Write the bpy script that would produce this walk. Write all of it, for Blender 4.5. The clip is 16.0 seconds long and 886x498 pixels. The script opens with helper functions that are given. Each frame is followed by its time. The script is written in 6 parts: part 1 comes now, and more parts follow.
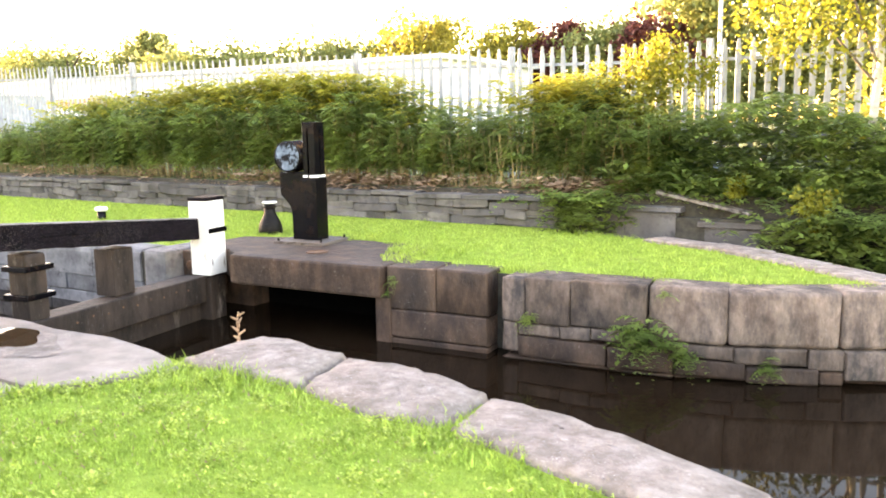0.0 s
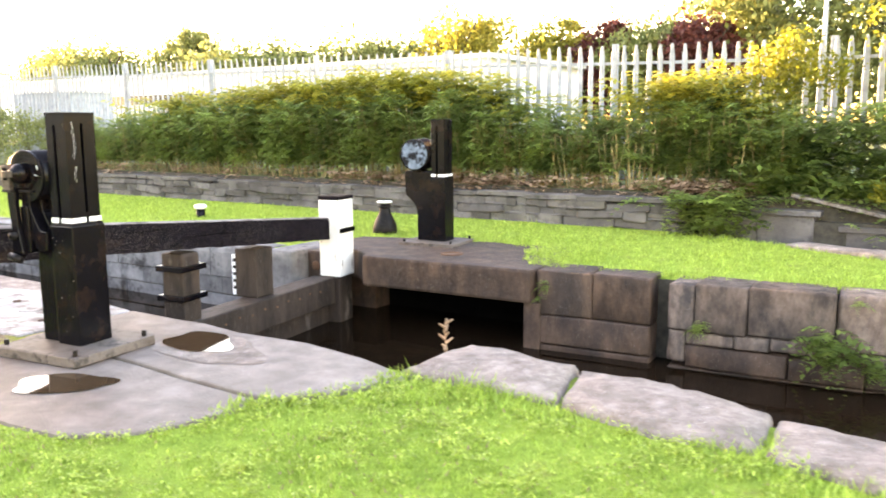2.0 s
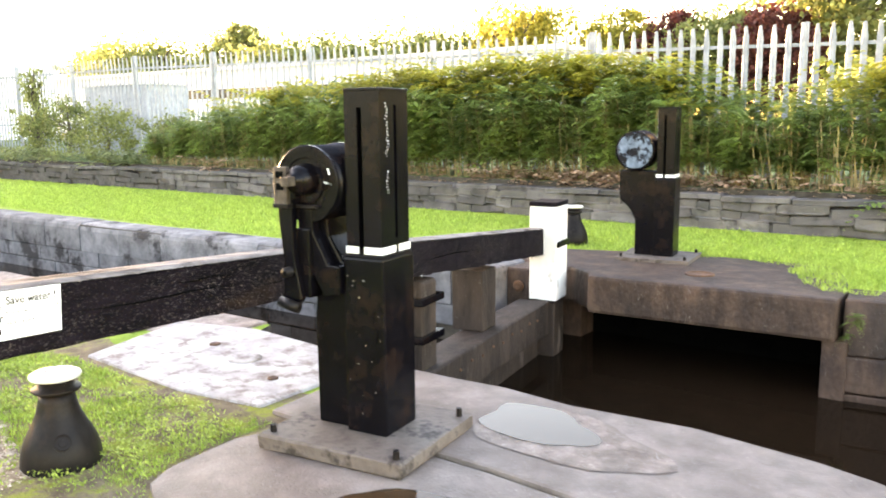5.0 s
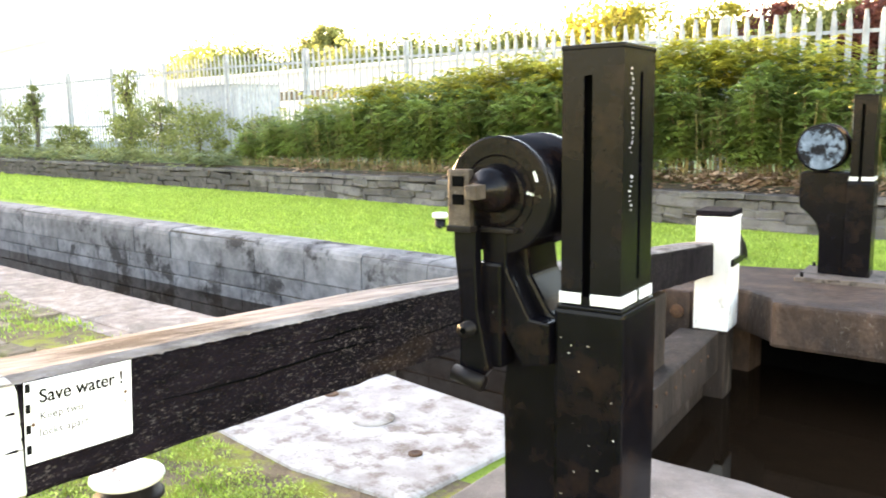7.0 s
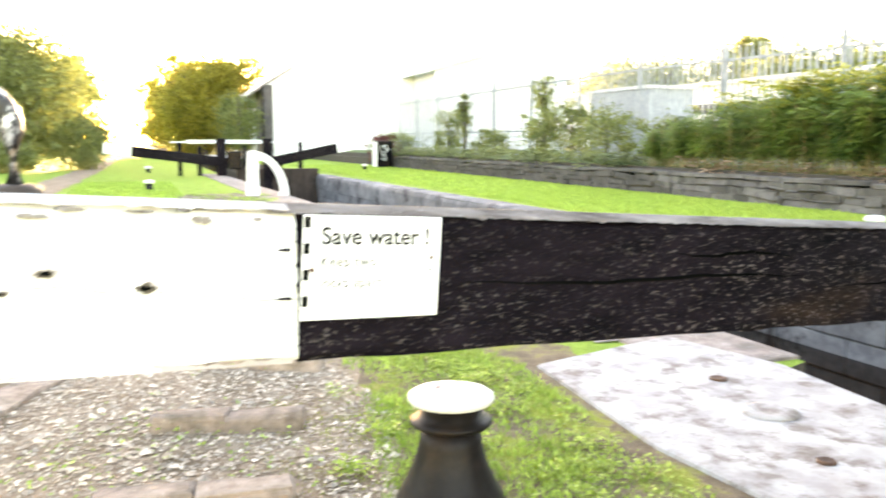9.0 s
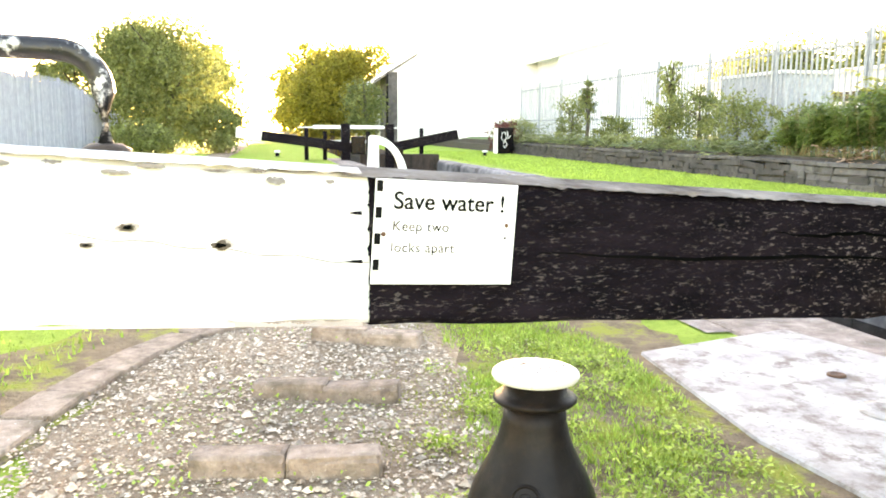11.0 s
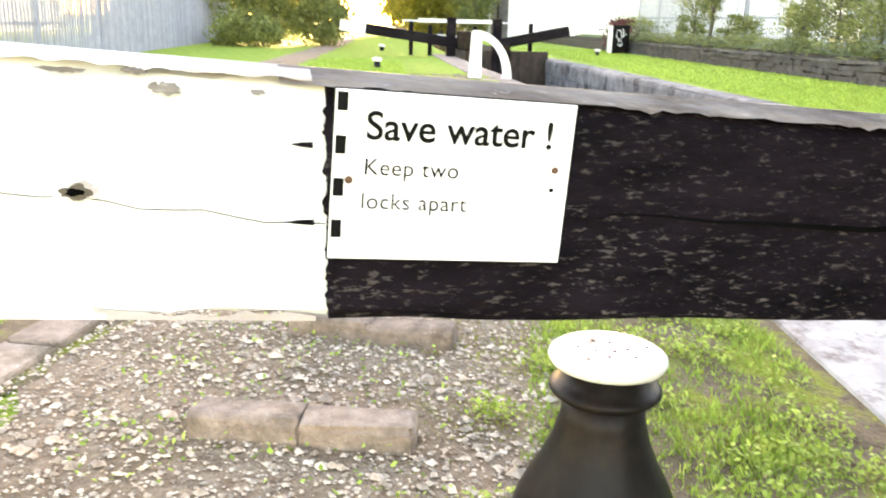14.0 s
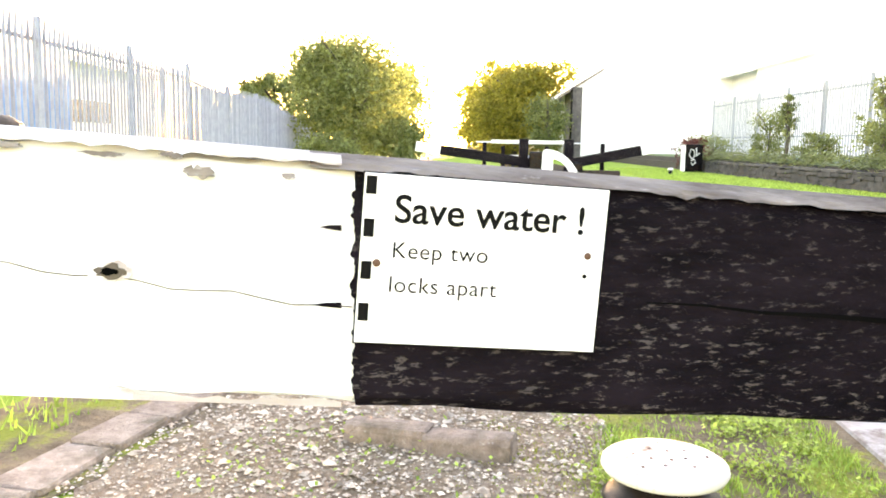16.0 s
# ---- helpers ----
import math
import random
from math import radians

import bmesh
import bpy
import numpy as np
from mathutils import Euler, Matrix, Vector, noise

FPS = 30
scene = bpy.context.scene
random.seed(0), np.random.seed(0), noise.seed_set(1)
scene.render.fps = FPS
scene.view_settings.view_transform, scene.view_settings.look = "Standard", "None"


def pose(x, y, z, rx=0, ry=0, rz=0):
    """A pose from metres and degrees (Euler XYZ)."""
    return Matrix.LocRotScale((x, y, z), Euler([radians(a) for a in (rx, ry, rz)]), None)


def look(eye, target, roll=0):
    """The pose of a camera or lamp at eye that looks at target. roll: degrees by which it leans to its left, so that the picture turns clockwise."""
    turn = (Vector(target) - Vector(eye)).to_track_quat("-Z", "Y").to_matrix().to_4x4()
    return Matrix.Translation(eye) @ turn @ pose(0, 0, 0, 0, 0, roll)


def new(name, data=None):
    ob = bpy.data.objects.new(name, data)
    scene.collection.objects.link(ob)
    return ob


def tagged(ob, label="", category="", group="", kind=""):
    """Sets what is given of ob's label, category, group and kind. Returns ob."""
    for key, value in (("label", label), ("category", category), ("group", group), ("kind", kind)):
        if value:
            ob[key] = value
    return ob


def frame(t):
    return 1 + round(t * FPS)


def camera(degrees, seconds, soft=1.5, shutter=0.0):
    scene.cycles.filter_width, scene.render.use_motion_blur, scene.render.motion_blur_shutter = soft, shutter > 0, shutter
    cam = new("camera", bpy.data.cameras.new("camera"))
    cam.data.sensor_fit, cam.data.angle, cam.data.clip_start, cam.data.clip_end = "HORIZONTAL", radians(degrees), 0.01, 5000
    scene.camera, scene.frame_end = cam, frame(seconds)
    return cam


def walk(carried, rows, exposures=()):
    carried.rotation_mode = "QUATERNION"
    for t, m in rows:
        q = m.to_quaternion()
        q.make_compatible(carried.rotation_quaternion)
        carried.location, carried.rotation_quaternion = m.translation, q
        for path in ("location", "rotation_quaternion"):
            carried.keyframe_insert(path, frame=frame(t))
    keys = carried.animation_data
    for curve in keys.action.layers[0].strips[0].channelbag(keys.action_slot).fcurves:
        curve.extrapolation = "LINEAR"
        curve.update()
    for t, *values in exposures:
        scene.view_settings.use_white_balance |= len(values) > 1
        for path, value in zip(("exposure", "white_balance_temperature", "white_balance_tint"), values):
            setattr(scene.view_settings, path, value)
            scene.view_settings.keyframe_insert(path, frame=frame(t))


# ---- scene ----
cam = camera(57.0, 16.0, 1.8, 0.4)
PATH = [
    (0, (6.649, -4.038, 1.467), (5.606, -2.359, 1.165), -0.8),
    (0.5, (6.436, -4.102, 1.527), (5.393, -2.422, 1.225), -0.7),
    (1, (6.154, -4.14, 1.508), (5.103, -2.466, 1.203), -0.7),
    (1.5, (5.764, -4.254, 1.478), (4.707, -2.583, 1.177), -0.2),
    (2, (5.405, -4.419, 1.452), (4.307, -2.774, 1.151), -0.4),
    (2.5, (5.018, -4.413, 1.421), (3.904, -2.781, 1.112), -0.6),
    (3, (4.559, -4.372, 1.405), (3.442, -2.744, 1.089), -0.4),
    (3.5, (4.111, -4.341, 1.423), (2.975, -2.725, 1.108), -0.4),
    (4, (3.676, -4.219, 1.411), (2.521, -2.617, 1.092), -0.7),
    (4.5, (3.265, -4.153, 1.412), (2.107, -2.552, 1.099), -0.5),
    (7, (1.772, -3.388, 1.354), (0.456, -1.913, 1.046), -0.9),
    (7.5, (1.648, -3.26, 1.296), (0.242, -1.867, 1.006), -0.6),
    (8, (1.529, -3.089, 1.184), (0.008, -1.82, 0.909), -0.6),
    (8.5, (1.426, -3.038, 1.096), (-0.265, -2.004, 0.827), 0.4),
    (9, (1.391, -3.03, 0.977), (-0.468, -2.34, 0.718), 0.1),
    (9.5, (1.43, -3.035, 0.927), (-0.495, -2.557, 0.67), 0.5),
    (12, (1.3, -2.879, 0.999), (-0.639, -2.524, 0.658), 0.4),
    (12.5, (1.162, -2.838, 1.06), (-0.748, -2.489, 0.583), 0.5),
    (13, (0.986, -2.755, 0.999), (-0.915, -2.418, 0.477), 0.4),
    (13.5, (0.917, -2.737, 0.942), (-0.989, -2.466, 0.399), 1.1),
    (14, (0.934, -2.756, 0.929), (-0.988, -2.603, 0.395), 1.6),
    (14.5, (0.931, -2.735, 0.922), (-1.027, -2.711, 0.514), 1.1),
    (15, (0.923, -2.733, 0.914), (-1.051, -2.737, 0.594), 1.0),
    (15.5, (0.922, -2.724, 0.906), (-1.06, -2.744, 0.636), 0.9),
    (16, (0.931, -2.711, 0.896), (-1.052, -2.742, 0.64), 1.0),
]
EXPOSURES = [(0, 4.24, 7900, 32), (4.5, 4.18, 7900, 30), (7.0, 4.16, 7700, 26), (8.0, 4.16, 7700, 27), (9.0, 4.12, 7900, 25), (12.0, 4.05, 7900, 26), (13.0, 3.98, 7900, 28), (14.0, 3.98, 7900, 28), (16.0, 4.0, 7900, 30)]
walk(cam, [(t, look(eye, target, roll)) for t, eye, target, roll in PATH], EXPOSURES)

# ---- light: low evening sun along the lock, open sky ----
SUN_ELEV, SUN_AZ = 5.5, 3.0          # degrees above the horizon; turn from the -x axis towards -y
world = bpy.data.worlds.new("world")
scene.world = world
world.use_nodes = True
wn = world.node_tree
sky = wn.nodes.new("ShaderNodeTexSky")
sky.sky_type, sky.sun_disc = "NISHITA", False
sky.sun_elevation = radians(SUN_ELEV)
sky.sun_rotation = radians(-90 + SUN_AZ)
sky.air_density, sky.dust_density, sky.ozone_density = 1.0, 0.6, 1.0
wn.links.new(sky.outputs[0], wn.nodes["Background"].inputs[0])
wn.nodes["Background"].inputs[1].default_value = 0.15
sun = new("sun", bpy.data.lights.new("sun", "SUN"))
sun.data.energy, sun.data.angle, sun.data.color = 4.5, radians(0.6), (1.0, 0.78, 0.42)
sun_from = Vector((-math.cos(radians(SUN_ELEV)) * math.cos(radians(SUN_AZ)), math.cos(radians(SUN_ELEV)) * math.sin(radians(SUN_AZ)), math.sin(radians(SUN_ELEV))))
sun.matrix_world = look(sun_from * 100, (0, 0, 0))
scene.view_settings.exposure = 0.0


# ---- materials ----
def material(name, dark, light, scale=6.0, rough=0.8, bump=0.3, metal=0.0, stain=None, stain_scale=0.8, stain_cut=0.55, stretch=(1, 1, 1), vary=0.0, island=0.0, fine=None, spec=0.5, bump_dist=0.01, specks=None, soft_edge=0.08):
    m = bpy.data.materials.new(name)
    m.use_nodes = True
    n, link = m.node_tree.nodes, m.node_tree.links.new
    bsdf = n["Principled BSDF"]
    geo = n.new("ShaderNodeNewGeometry")
    mp = n.new("ShaderNodeMapping")
    mp.inputs["Scale"].default_value = stretch
    link(geo.outputs["Position"], mp.inputs["Vector"])
    big = n.new("ShaderNodeTexNoise")
    big.inputs["Scale"].default_value, big.inputs["Detail"].default_value, big.inputs["Roughness"].default_value = scale, 8, 0.65
    link(mp.outputs[0], big.inputs["Vector"])
    ramp = n.new("ShaderNodeValToRGB")
    ramp.color_ramp.elements[0].position, ramp.color_ramp.elements[1].position = 0.32, 0.68
    ramp.color_ramp.elements[0].color, ramp.color_ramp.elements[1].color = (*dark, 1), (*light, 1)
    link(big.outputs[0], ramp.inputs[0])
    col = ramp.outputs[0]
    if stain:
        st = n.new("ShaderNodeTexNoise")
        st.inputs["Scale"].default_value, st.inputs["Detail"].default_value = stain_scale, 10
        st.inputs["Roughness"].default_value = 0.7
        link(mp.outputs[0], st.inputs["Vector"])
        sr = n.new("ShaderNodeMapRange")
        sr.inputs[1].default_value, sr.inputs[2].default_value = stain_cut, stain_cut + soft_edge
        link(st.outputs[0], sr.inputs[0])
        mx = n.new("ShaderNodeMix")
        mx.data_type = "RGBA"
        link(sr.outputs[0], mx.inputs[0])
        link(col, mx.inputs[6])
        mx.inputs[7].default_value = (*stain, 1)
        col = mx.outputs[2]
    if specks:
        sn = n.new("ShaderNodeTexNoise")
        sn.inputs["Scale"].default_value, sn.inputs["Detail"].default_value, sn.inputs["Roughness"].default_value = specks[1], 8, 0.75
        link(mp.outputs[0], sn.inputs["Vector"])
        sm = n.new("ShaderNodeMapRange")
        sm.inputs[1].default_value, sm.inputs[2].default_value = specks[2], specks[2] + 0.05
        link(sn.outputs[0], sm.inputs[0])
        amount_of = sm.outputs[0]
        if len(specks) > 3:                    # specks gather in worn patches
            pn = n.new("ShaderNodeTexNoise")
            pn.inputs["Scale"].default_value, pn.inputs["Detail"].default_value = specks[3], 4
            link(mp.outputs[0], pn.inputs["Vector"])
            pr = n.new("ShaderNodeMapRange")
            pr.inputs[1].default_value, pr.inputs[2].default_value = 0.44, 0.66
            pr.inputs[3].default_value = 0.2
            link(pn.outputs[0], pr.inputs[0])
            mu = n.new("ShaderNodeMath")
            mu.operation = "MULTIPLY"
            link(amount_of, mu.inputs[0])
            link(pr.outputs[0], mu.inputs[1])
            amount_of = mu.outputs[0]
        mz = n.new("ShaderNodeMix")
        mz.data_type = "RGBA"
        link(amount_of, mz.inputs[0])
        link(col, mz.inputs[6])
        mz.inputs[7].default_value = (*specks[0], 1)
        col = mz.outputs[2]
    if vary or island:
        hs = n.new("ShaderNodeHueSaturation")
        mr = n.new("ShaderNodeMapRange")
        amount = vary or island
        mr.inputs[3].default_value, mr.inputs[4].default_value = 1 - amount, 1 + amount
        if vary:
            link(n.new("ShaderNodeObjectInfo").outputs["Random"], mr.inputs[0])
        else:
            link(geo.outputs["Random Per Island"], mr.inputs[0])
        link(mr.outputs[0], hs.inputs["Value"])
        link(col, hs.inputs["Color"])
        col = hs.outputs[0]
    link(col, bsdf.inputs["Base Color"])
    bsdf.inputs["Roughness"].default_value, bsdf.inputs["Metallic"].default_value = rough, metal
    bsdf.inputs["Specular IOR Level"].default_value = spec
    if bump:
        fn = n.new("ShaderNodeTexNoise")
        fn.inputs["Scale"].default_value, fn.inputs["Detail"].default_value = fine or scale * 6, 6
        link(mp.outputs[0], fn.inputs["Vector"])
        bp = n.new("ShaderNodeBump")
        bp.inputs["Strength"].default_value, bp.inputs["Distance"].default_value = bump, bump_dist
        link(fn.outputs[0], bp.inputs["Height"])
        link(bp.outputs[0], bsdf.inputs["Normal"])
    return m


def leafy(name, dark, light, rough=0.5, through_light=0.35, scale=1.2):
    """Leaves: colour by leaf and by patch, with some light passing through."""
    m = material(name, dark, light, scale, rough, 0, island=0.35, spec=0.3)
    n, link = m.node_tree.nodes, m.node_tree.links.new
    bsdf, out = n["Principled BSDF"], n["Material Output"]
    tr = n.new("ShaderNodeBsdfTranslucent")
    mix = n.new("ShaderNodeMixShader")
    mix.inputs[0].default_value = through_light
    link(bsdf.inputs["Base Color"].links[0].from_socket, tr.inputs[0])
    link(bsdf.outputs[0], mix.inputs[1])
    link(tr.outputs[0], mix.inputs[2])
    link(mix.outputs[0], out.inputs[0])
    return m


M_GRASS = material("lawn", (0.18, 0.28, 0.040), (0.335, 0.45, 0.078), 5.0, 0.95, 0.9, stain=(0.22, 0.19, 0.075), stain_scale=3.0, stain_cut=0.56, soft_edge=0.2, fine=90, bump_dist=0.03, spec=0.1, specks=((0.10, 0.14, 0.018), 45, 0.58))
M_BLADE = leafy("grass_blade", (0.18, 0.29, 0.04), (0.425, 0.56, 0.115), 0.6, 0.3, 9.0)
M_CLOVER = leafy("clover_leaves", (0.20, 0.29, 0.035), (0.44, 0.53, 0.11), 0.5, 0.3, 14.0)
M_MOSS = leafy("moss_blade", (0.20, 0.24, 0.025), (0.38, 0.40, 0.06), 0.7, 0.2, 5.0)
M_SOIL = material("soil", (0.13, 0.095, 0.062), (0.28, 0.21, 0.145), 8, 0.95, 1.0, stain=(0.25, 0.27, 0.05), stain_scale=4.0, stain_cut=0.49, soft_edge=0.1, fine=60, bump_dist=0.03, spec=0.15, specks=((0.45, 0.39, 0.32), 80, 0.63, 5))
M_FAR_GROUND = material("rough_grass", (0.05, 0.09, 0.02), (0.12, 0.17, 0.04), 0.6, 0.95, 0.6, stain=(0.12, 0.1, 0.06), stain_scale=0.5, stain_cut=0.6, bump_dist=0.05)
M_GRAVEL = material("gravel", (0.22, 0.148, 0.10), (0.46, 0.35, 0.255), 26, 0.95, 1.0, stain=(0.18, 0.13, 0.08), stain_scale=2.5, stain_cut=0.46, soft_edge=0.25, fine=120, bump_dist=0.02, spec=0.2, specks=((0.62, 0.56, 0.49), 60, 0.60))
M_PEBBLE = material("pebbles", (0.29, 0.205, 0.15), (0.69, 0.59, 0.485), 24, 0.9, 0.2, island=0.45, spec=0.2)
M_STONE = material("weathered_sandstone", (0.085, 0.060, 0.050), (0.30, 0.225, 0.185), 6, 0.9, 1.0, stain=(0.038, 0.034, 0.034), stain_scale=3.6, stain_cut=0.43, soft_edge=0.24, stretch=(1, 1, 0.5), vary=0.4, fine=26, bump_dist=0.02, spec=0.25, specks=((0.45, 0.43, 0.41), 60, 0.63, 5))
M_WETSTONE = material("wet_stained_sandstone", (0.033, 0.020, 0.015), (0.13, 0.08, 0.057), 5, 0.65, 0.9, stain=(0.022, 0.016, 0.015), stain_scale=3.0, stain_cut=0.43, soft_edge=0.25, stretch=(1, 1, 0.5), vary=0.2, fine=30, bump_dist=0.016, spec=0.3, specks=((0.36, 0.33, 0.31), 70, 0.61, 4))
M_COPE = material("coping_gritstone", (0.17, 0.13, 0.112), (0.38, 0.315, 0.28), 10, 0.85, 1.0, stain=(0.12, 0.097, 0.082), stain_scale=3.5, stain_cut=0.46, soft_edge=0.28, vary=0.12, fine=45, bump_dist=0.016, spec=0.3, specks=((0.62, 0.58, 0.55), 75, 0.585, 9))
M_BLUE = material("grey_chamber_stone", (0.08, 0.082, 0.09), (0.23, 0.23, 0.24), 4, 0.8, 0.6, stain=(0.03, 0.03, 0.032), stain_scale=1.6, stain_cut=0.54, vary=0.2, bump_dist=0.014, spec=0.3, specks=((0.3, 0.3, 0.3), 24, 0.68))
M_SETT = material("stone_setts", (0.12, 0.095, 0.065), (0.27, 0.22, 0.165), 9, 0.9, 0.8, stain=(0.15, 0.17, 0.05), stain_scale=3, stain_cut=0.5, soft_edge=0.15, vary=0.25, bump_dist=0.012, spec=0.2)
M_BRICK = material("kerb_brick", (0.19, 0.142, 0.115), (0.41, 0.325, 0.27), 16, 0.95, 0.9, stain=(0.14, 0.115, 0.085), stain_scale=6, stain_cut=0.50, soft_edge=0.2, vary=0.2, spec=0.2, specks=((0.52, 0.48, 0.44), 70, 0.6, 8))
M_WALL = material("rubble_wall", (0.064, 0.059, 0.061), (0.205, 0.188, 0.184), 6, 0.95, 0.8, stain=(0.05, 0.047, 0.046), stain_scale=3, stain_cut=0.46, soft_edge=0.25, vary=0.3, bump_dist=0.018, spec=0.2, specks=((0.4, 0.39, 0.38), 30, 0.64, 3))
M_JOINT = material("dark_joint", (0.03, 0.027, 0.022), (0.08, 0.07, 0.055), 10, 0.95, 0.5)
M_SLAB = material("wet_worn_concrete", (0.125, 0.094, 0.080), (0.27, 0.222, 0.197), 3.5, 0.6, 0.8, stain=(0.10, 0.075, 0.062), stain_scale=2.6, stain_cut=0.44, soft_edge=0.3, fine=70, bump_dist=0.008, spec=0.4, specks=((0.45, 0.40, 0.37), 70, 0.60, 6))
M_FLAKY = material("flaking_white_paint", (0.30, 0.27, 0.26), (0.50, 0.48, 0.47), 6, 0.9, 0.6, stain=(0.2, 0.165, 0.145), stain_scale=7, stain_cut=0.50, soft_edge=0.12, spec=0.2, specks=((0.12, 0.10, 0.09), 45, 0.58, 4))
M_TIMBER = material("worn_black_timber", (0.0014, 0.001, 0.0021), (0.010, 0.0068, 0.0098), 22, 0.7, 0.9, stain=(0.040, 0.024, 0.016), stain_scale=3.4, stain_cut=0.58, soft_edge=0.22, stretch=(1, 0.24, 1), fine=120, bump_dist=0.004, spec=0.06, specks=((0.15, 0.13, 0.124), 170, 0.56, 3.0))
M_TIMBER_TOP = material("bare_grey_timber", (0.11, 0.088, 0.08), (0.34, 0.305, 0.285), 16, 0.9, 1.0, stain=(0.05, 0.038, 0.034), stain_scale=5, stain_cut=0.52, soft_edge=0.12, stretch=(1, 0.2, 1), fine=90, bump_dist=0.008, spec=0.15, specks=((0.46, 0.44, 0.42), 90, 0.6, 6))
M_GATE = material("wet_gate_timber", (0.010, 0.0075, 0.0065), (0.055, 0.038, 0.03), 7, 0.7, 0.8, stain=(0.17, 0.14, 0.125), stain_scale=5, stain_cut=0.60, soft_edge=0.12, stretch=(1, 0.8, 0.3), spec=0.25, specks=((0.3, 0.28, 0.27), 60, 0.62, 4))
M_WHITE = material("white_gloss_paint", (0.74, 0.74, 0.73), (0.84, 0.84, 0.83), 3, 0.5, 0.3, stain=(0.5, 0.44, 0.41), stain_scale=7, stain_cut=0.72, bump_dist=0.005, specks=((0.3, 0.24, 0.22), 35, 0.76))
M_PEEL = material("peeling_white_paint", (0.30, 0.245, 0.225), (0.56, 0.51, 0.49), 9, 0.85, 0.7, stain=(0.78, 0.77, 0.77), stain_scale=6, stain_cut=0.51, soft_edge=0.05, stretch=(1, 0.5, 1), specks=((0.2, 0.15, 0.14), 24, 0.62))
M_WHITE_WORN = material("worn_white_paint", (0.68, 0.67, 0.65), (0.82, 0.82, 0.81), 6, 0.55, 0.4, stain=(0.16, 0.12, 0.1), stain_scale=9, stain_cut=0.575, stretch=(1, 1, 0.35))
M_IRON = material("black_painted_iron", (0.0012, 0.0011, 0.0018), (0.004, 0.0036, 0.0055), 12, 0.27, 0.35, stain=(0.020, 0.011, 0.008), stain_scale=5, stain_cut=0.52, soft_edge=0.2, bump_dist=0.002, spec=0.14, specks=((0.24, 0.22, 0.2), 48, 0.68))
# Near-black colour gives slots, cracks, holes, knot hollows and culvert their deep shade.
M_VOID = material("near_black_recess_shade", (0.002, 0.002, 0.002), (0.005, 0.005, 0.005), 5, 0.9, 0, spec=0.0)
M_RUST = material("rusty_iron", (0.05, 0.022, 0.012), (0.17, 0.085, 0.045), 20, 0.8, 0.5)
M_STEEL = material("worn_bare_steel", (0.03, 0.022, 0.018), (0.10, 0.08, 0.065), 20, 0.6, 0.3, metal=0.15, spec=0.2, specks=((0.3, 0.27, 0.23), 50, 0.62))
M_CAST = material("worn_cast_iron", (0.004, 0.0035, 0.004), (0.016, 0.013, 0.012), 9, 0.42, 0.35, stain=(0.032, 0.021, 0.016), stain_scale=5, stain_cut=0.54, soft_edge=0.2, bump_dist=0.003, spec=0.13, specks=((0.3, 0.28, 0.26), 55, 0.66, 6))
M_BLUEWEAR = material("pale_blue_worn_paint", (0.06, 0.085, 0.115), (0.2, 0.26, 0.34), 12, 0.8, 0.3, stain=(0.006, 0.006, 0.008), stain_scale=10, stain_cut=0.46, spec=0.2)
M_GALV = material("galvanised_steel", (0.25, 0.27, 0.30), (0.40, 0.42, 0.45), 5, 0.7, 0.1, vary=0.1, spec=0.2)
# Bluer than galvanised_steel: shade on the towpath fence is put into its colour.
M_GALV_SHADED = material("dull_steel_tinted_for_shade", (0.27, 0.275, 0.34), (0.36, 0.37, 0.44), 5, 0.95, 0, vary=0.12, spec=0.03)
M_RAIL = material("chipped_black_and_white_paint", (0.006, 0.006, 0.007), (0.02, 0.019, 0.02), 12, 0.4, 0.3, stain=(0.7, 0.69, 0.68), stain_scale=22, stain_cut=0.53)
M_PLATE = material("grey_base_stone", (0.07, 0.055, 0.047), (0.20, 0.165, 0.145), 6, 0.6, 0.5, stain=(0.04, 0.032, 0.028), stain_scale=6, stain_cut=0.52, spec=0.3)
M_SIGN = material("white_sign_plate", (0.8, 0.8, 0.8), (0.84, 0.84, 0.84), 4, 0.35, 0)
M_INK = material("black_lettering", (0.004, 0.004, 0.004), (0.008, 0.008, 0.008), 5, 0.6, 0, spec=0.05)
M_FERN = leafy("bracken_green", (0.055, 0.105, 0.028), (0.31, 0.41, 0.10), 0.5, 0.45, 1.6)
# Sunlight on the bracken tops is put into this yellow colour.
M_FERNTOP = leafy("sunlit_fern_tips", (0.26, 0.27, 0.03), (0.52, 0.48, 0.08), 0.5, 0.5)
M_STEM = material("dry_stems", (0.16, 0.13, 0.05), (0.38, 0.29, 0.14), 8, 0.9, 0, island=0.3)
M_DEAD = material("dead_bracken", (0.24, 0.15, 0.10), (0.50, 0.35, 0.24), 4, 0.95, 0, island=0.3, spec=0.1)
M_BIRCH = leafy("birch_leaves", (0.13, 0.15, 0.015), (0.28, 0.27, 0.035), 0.5, 0.45)
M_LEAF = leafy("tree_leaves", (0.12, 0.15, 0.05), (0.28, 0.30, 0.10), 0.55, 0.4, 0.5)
# Yellower copy of tree_leaves, with the low sun's glow put into the colour.
M_LEAFY = leafy("sun_coloured_tree_leaves", (0.18, 0.18, 0.03), (0.40, 0.35, 0.06), 0.55, 0.55, 0.5)
M_LEAFR = leafy("copper_leaves", (0.08, 0.022, 0.02), (0.16, 0.05, 0.04), 0.55, 0.3, 0.5)
M_BARK = material("bark", (0.05, 0.04, 0.03), (0.16, 0.13, 0.1), 8, 0.95, 0.8, stretch=(1, 1, 0.3))
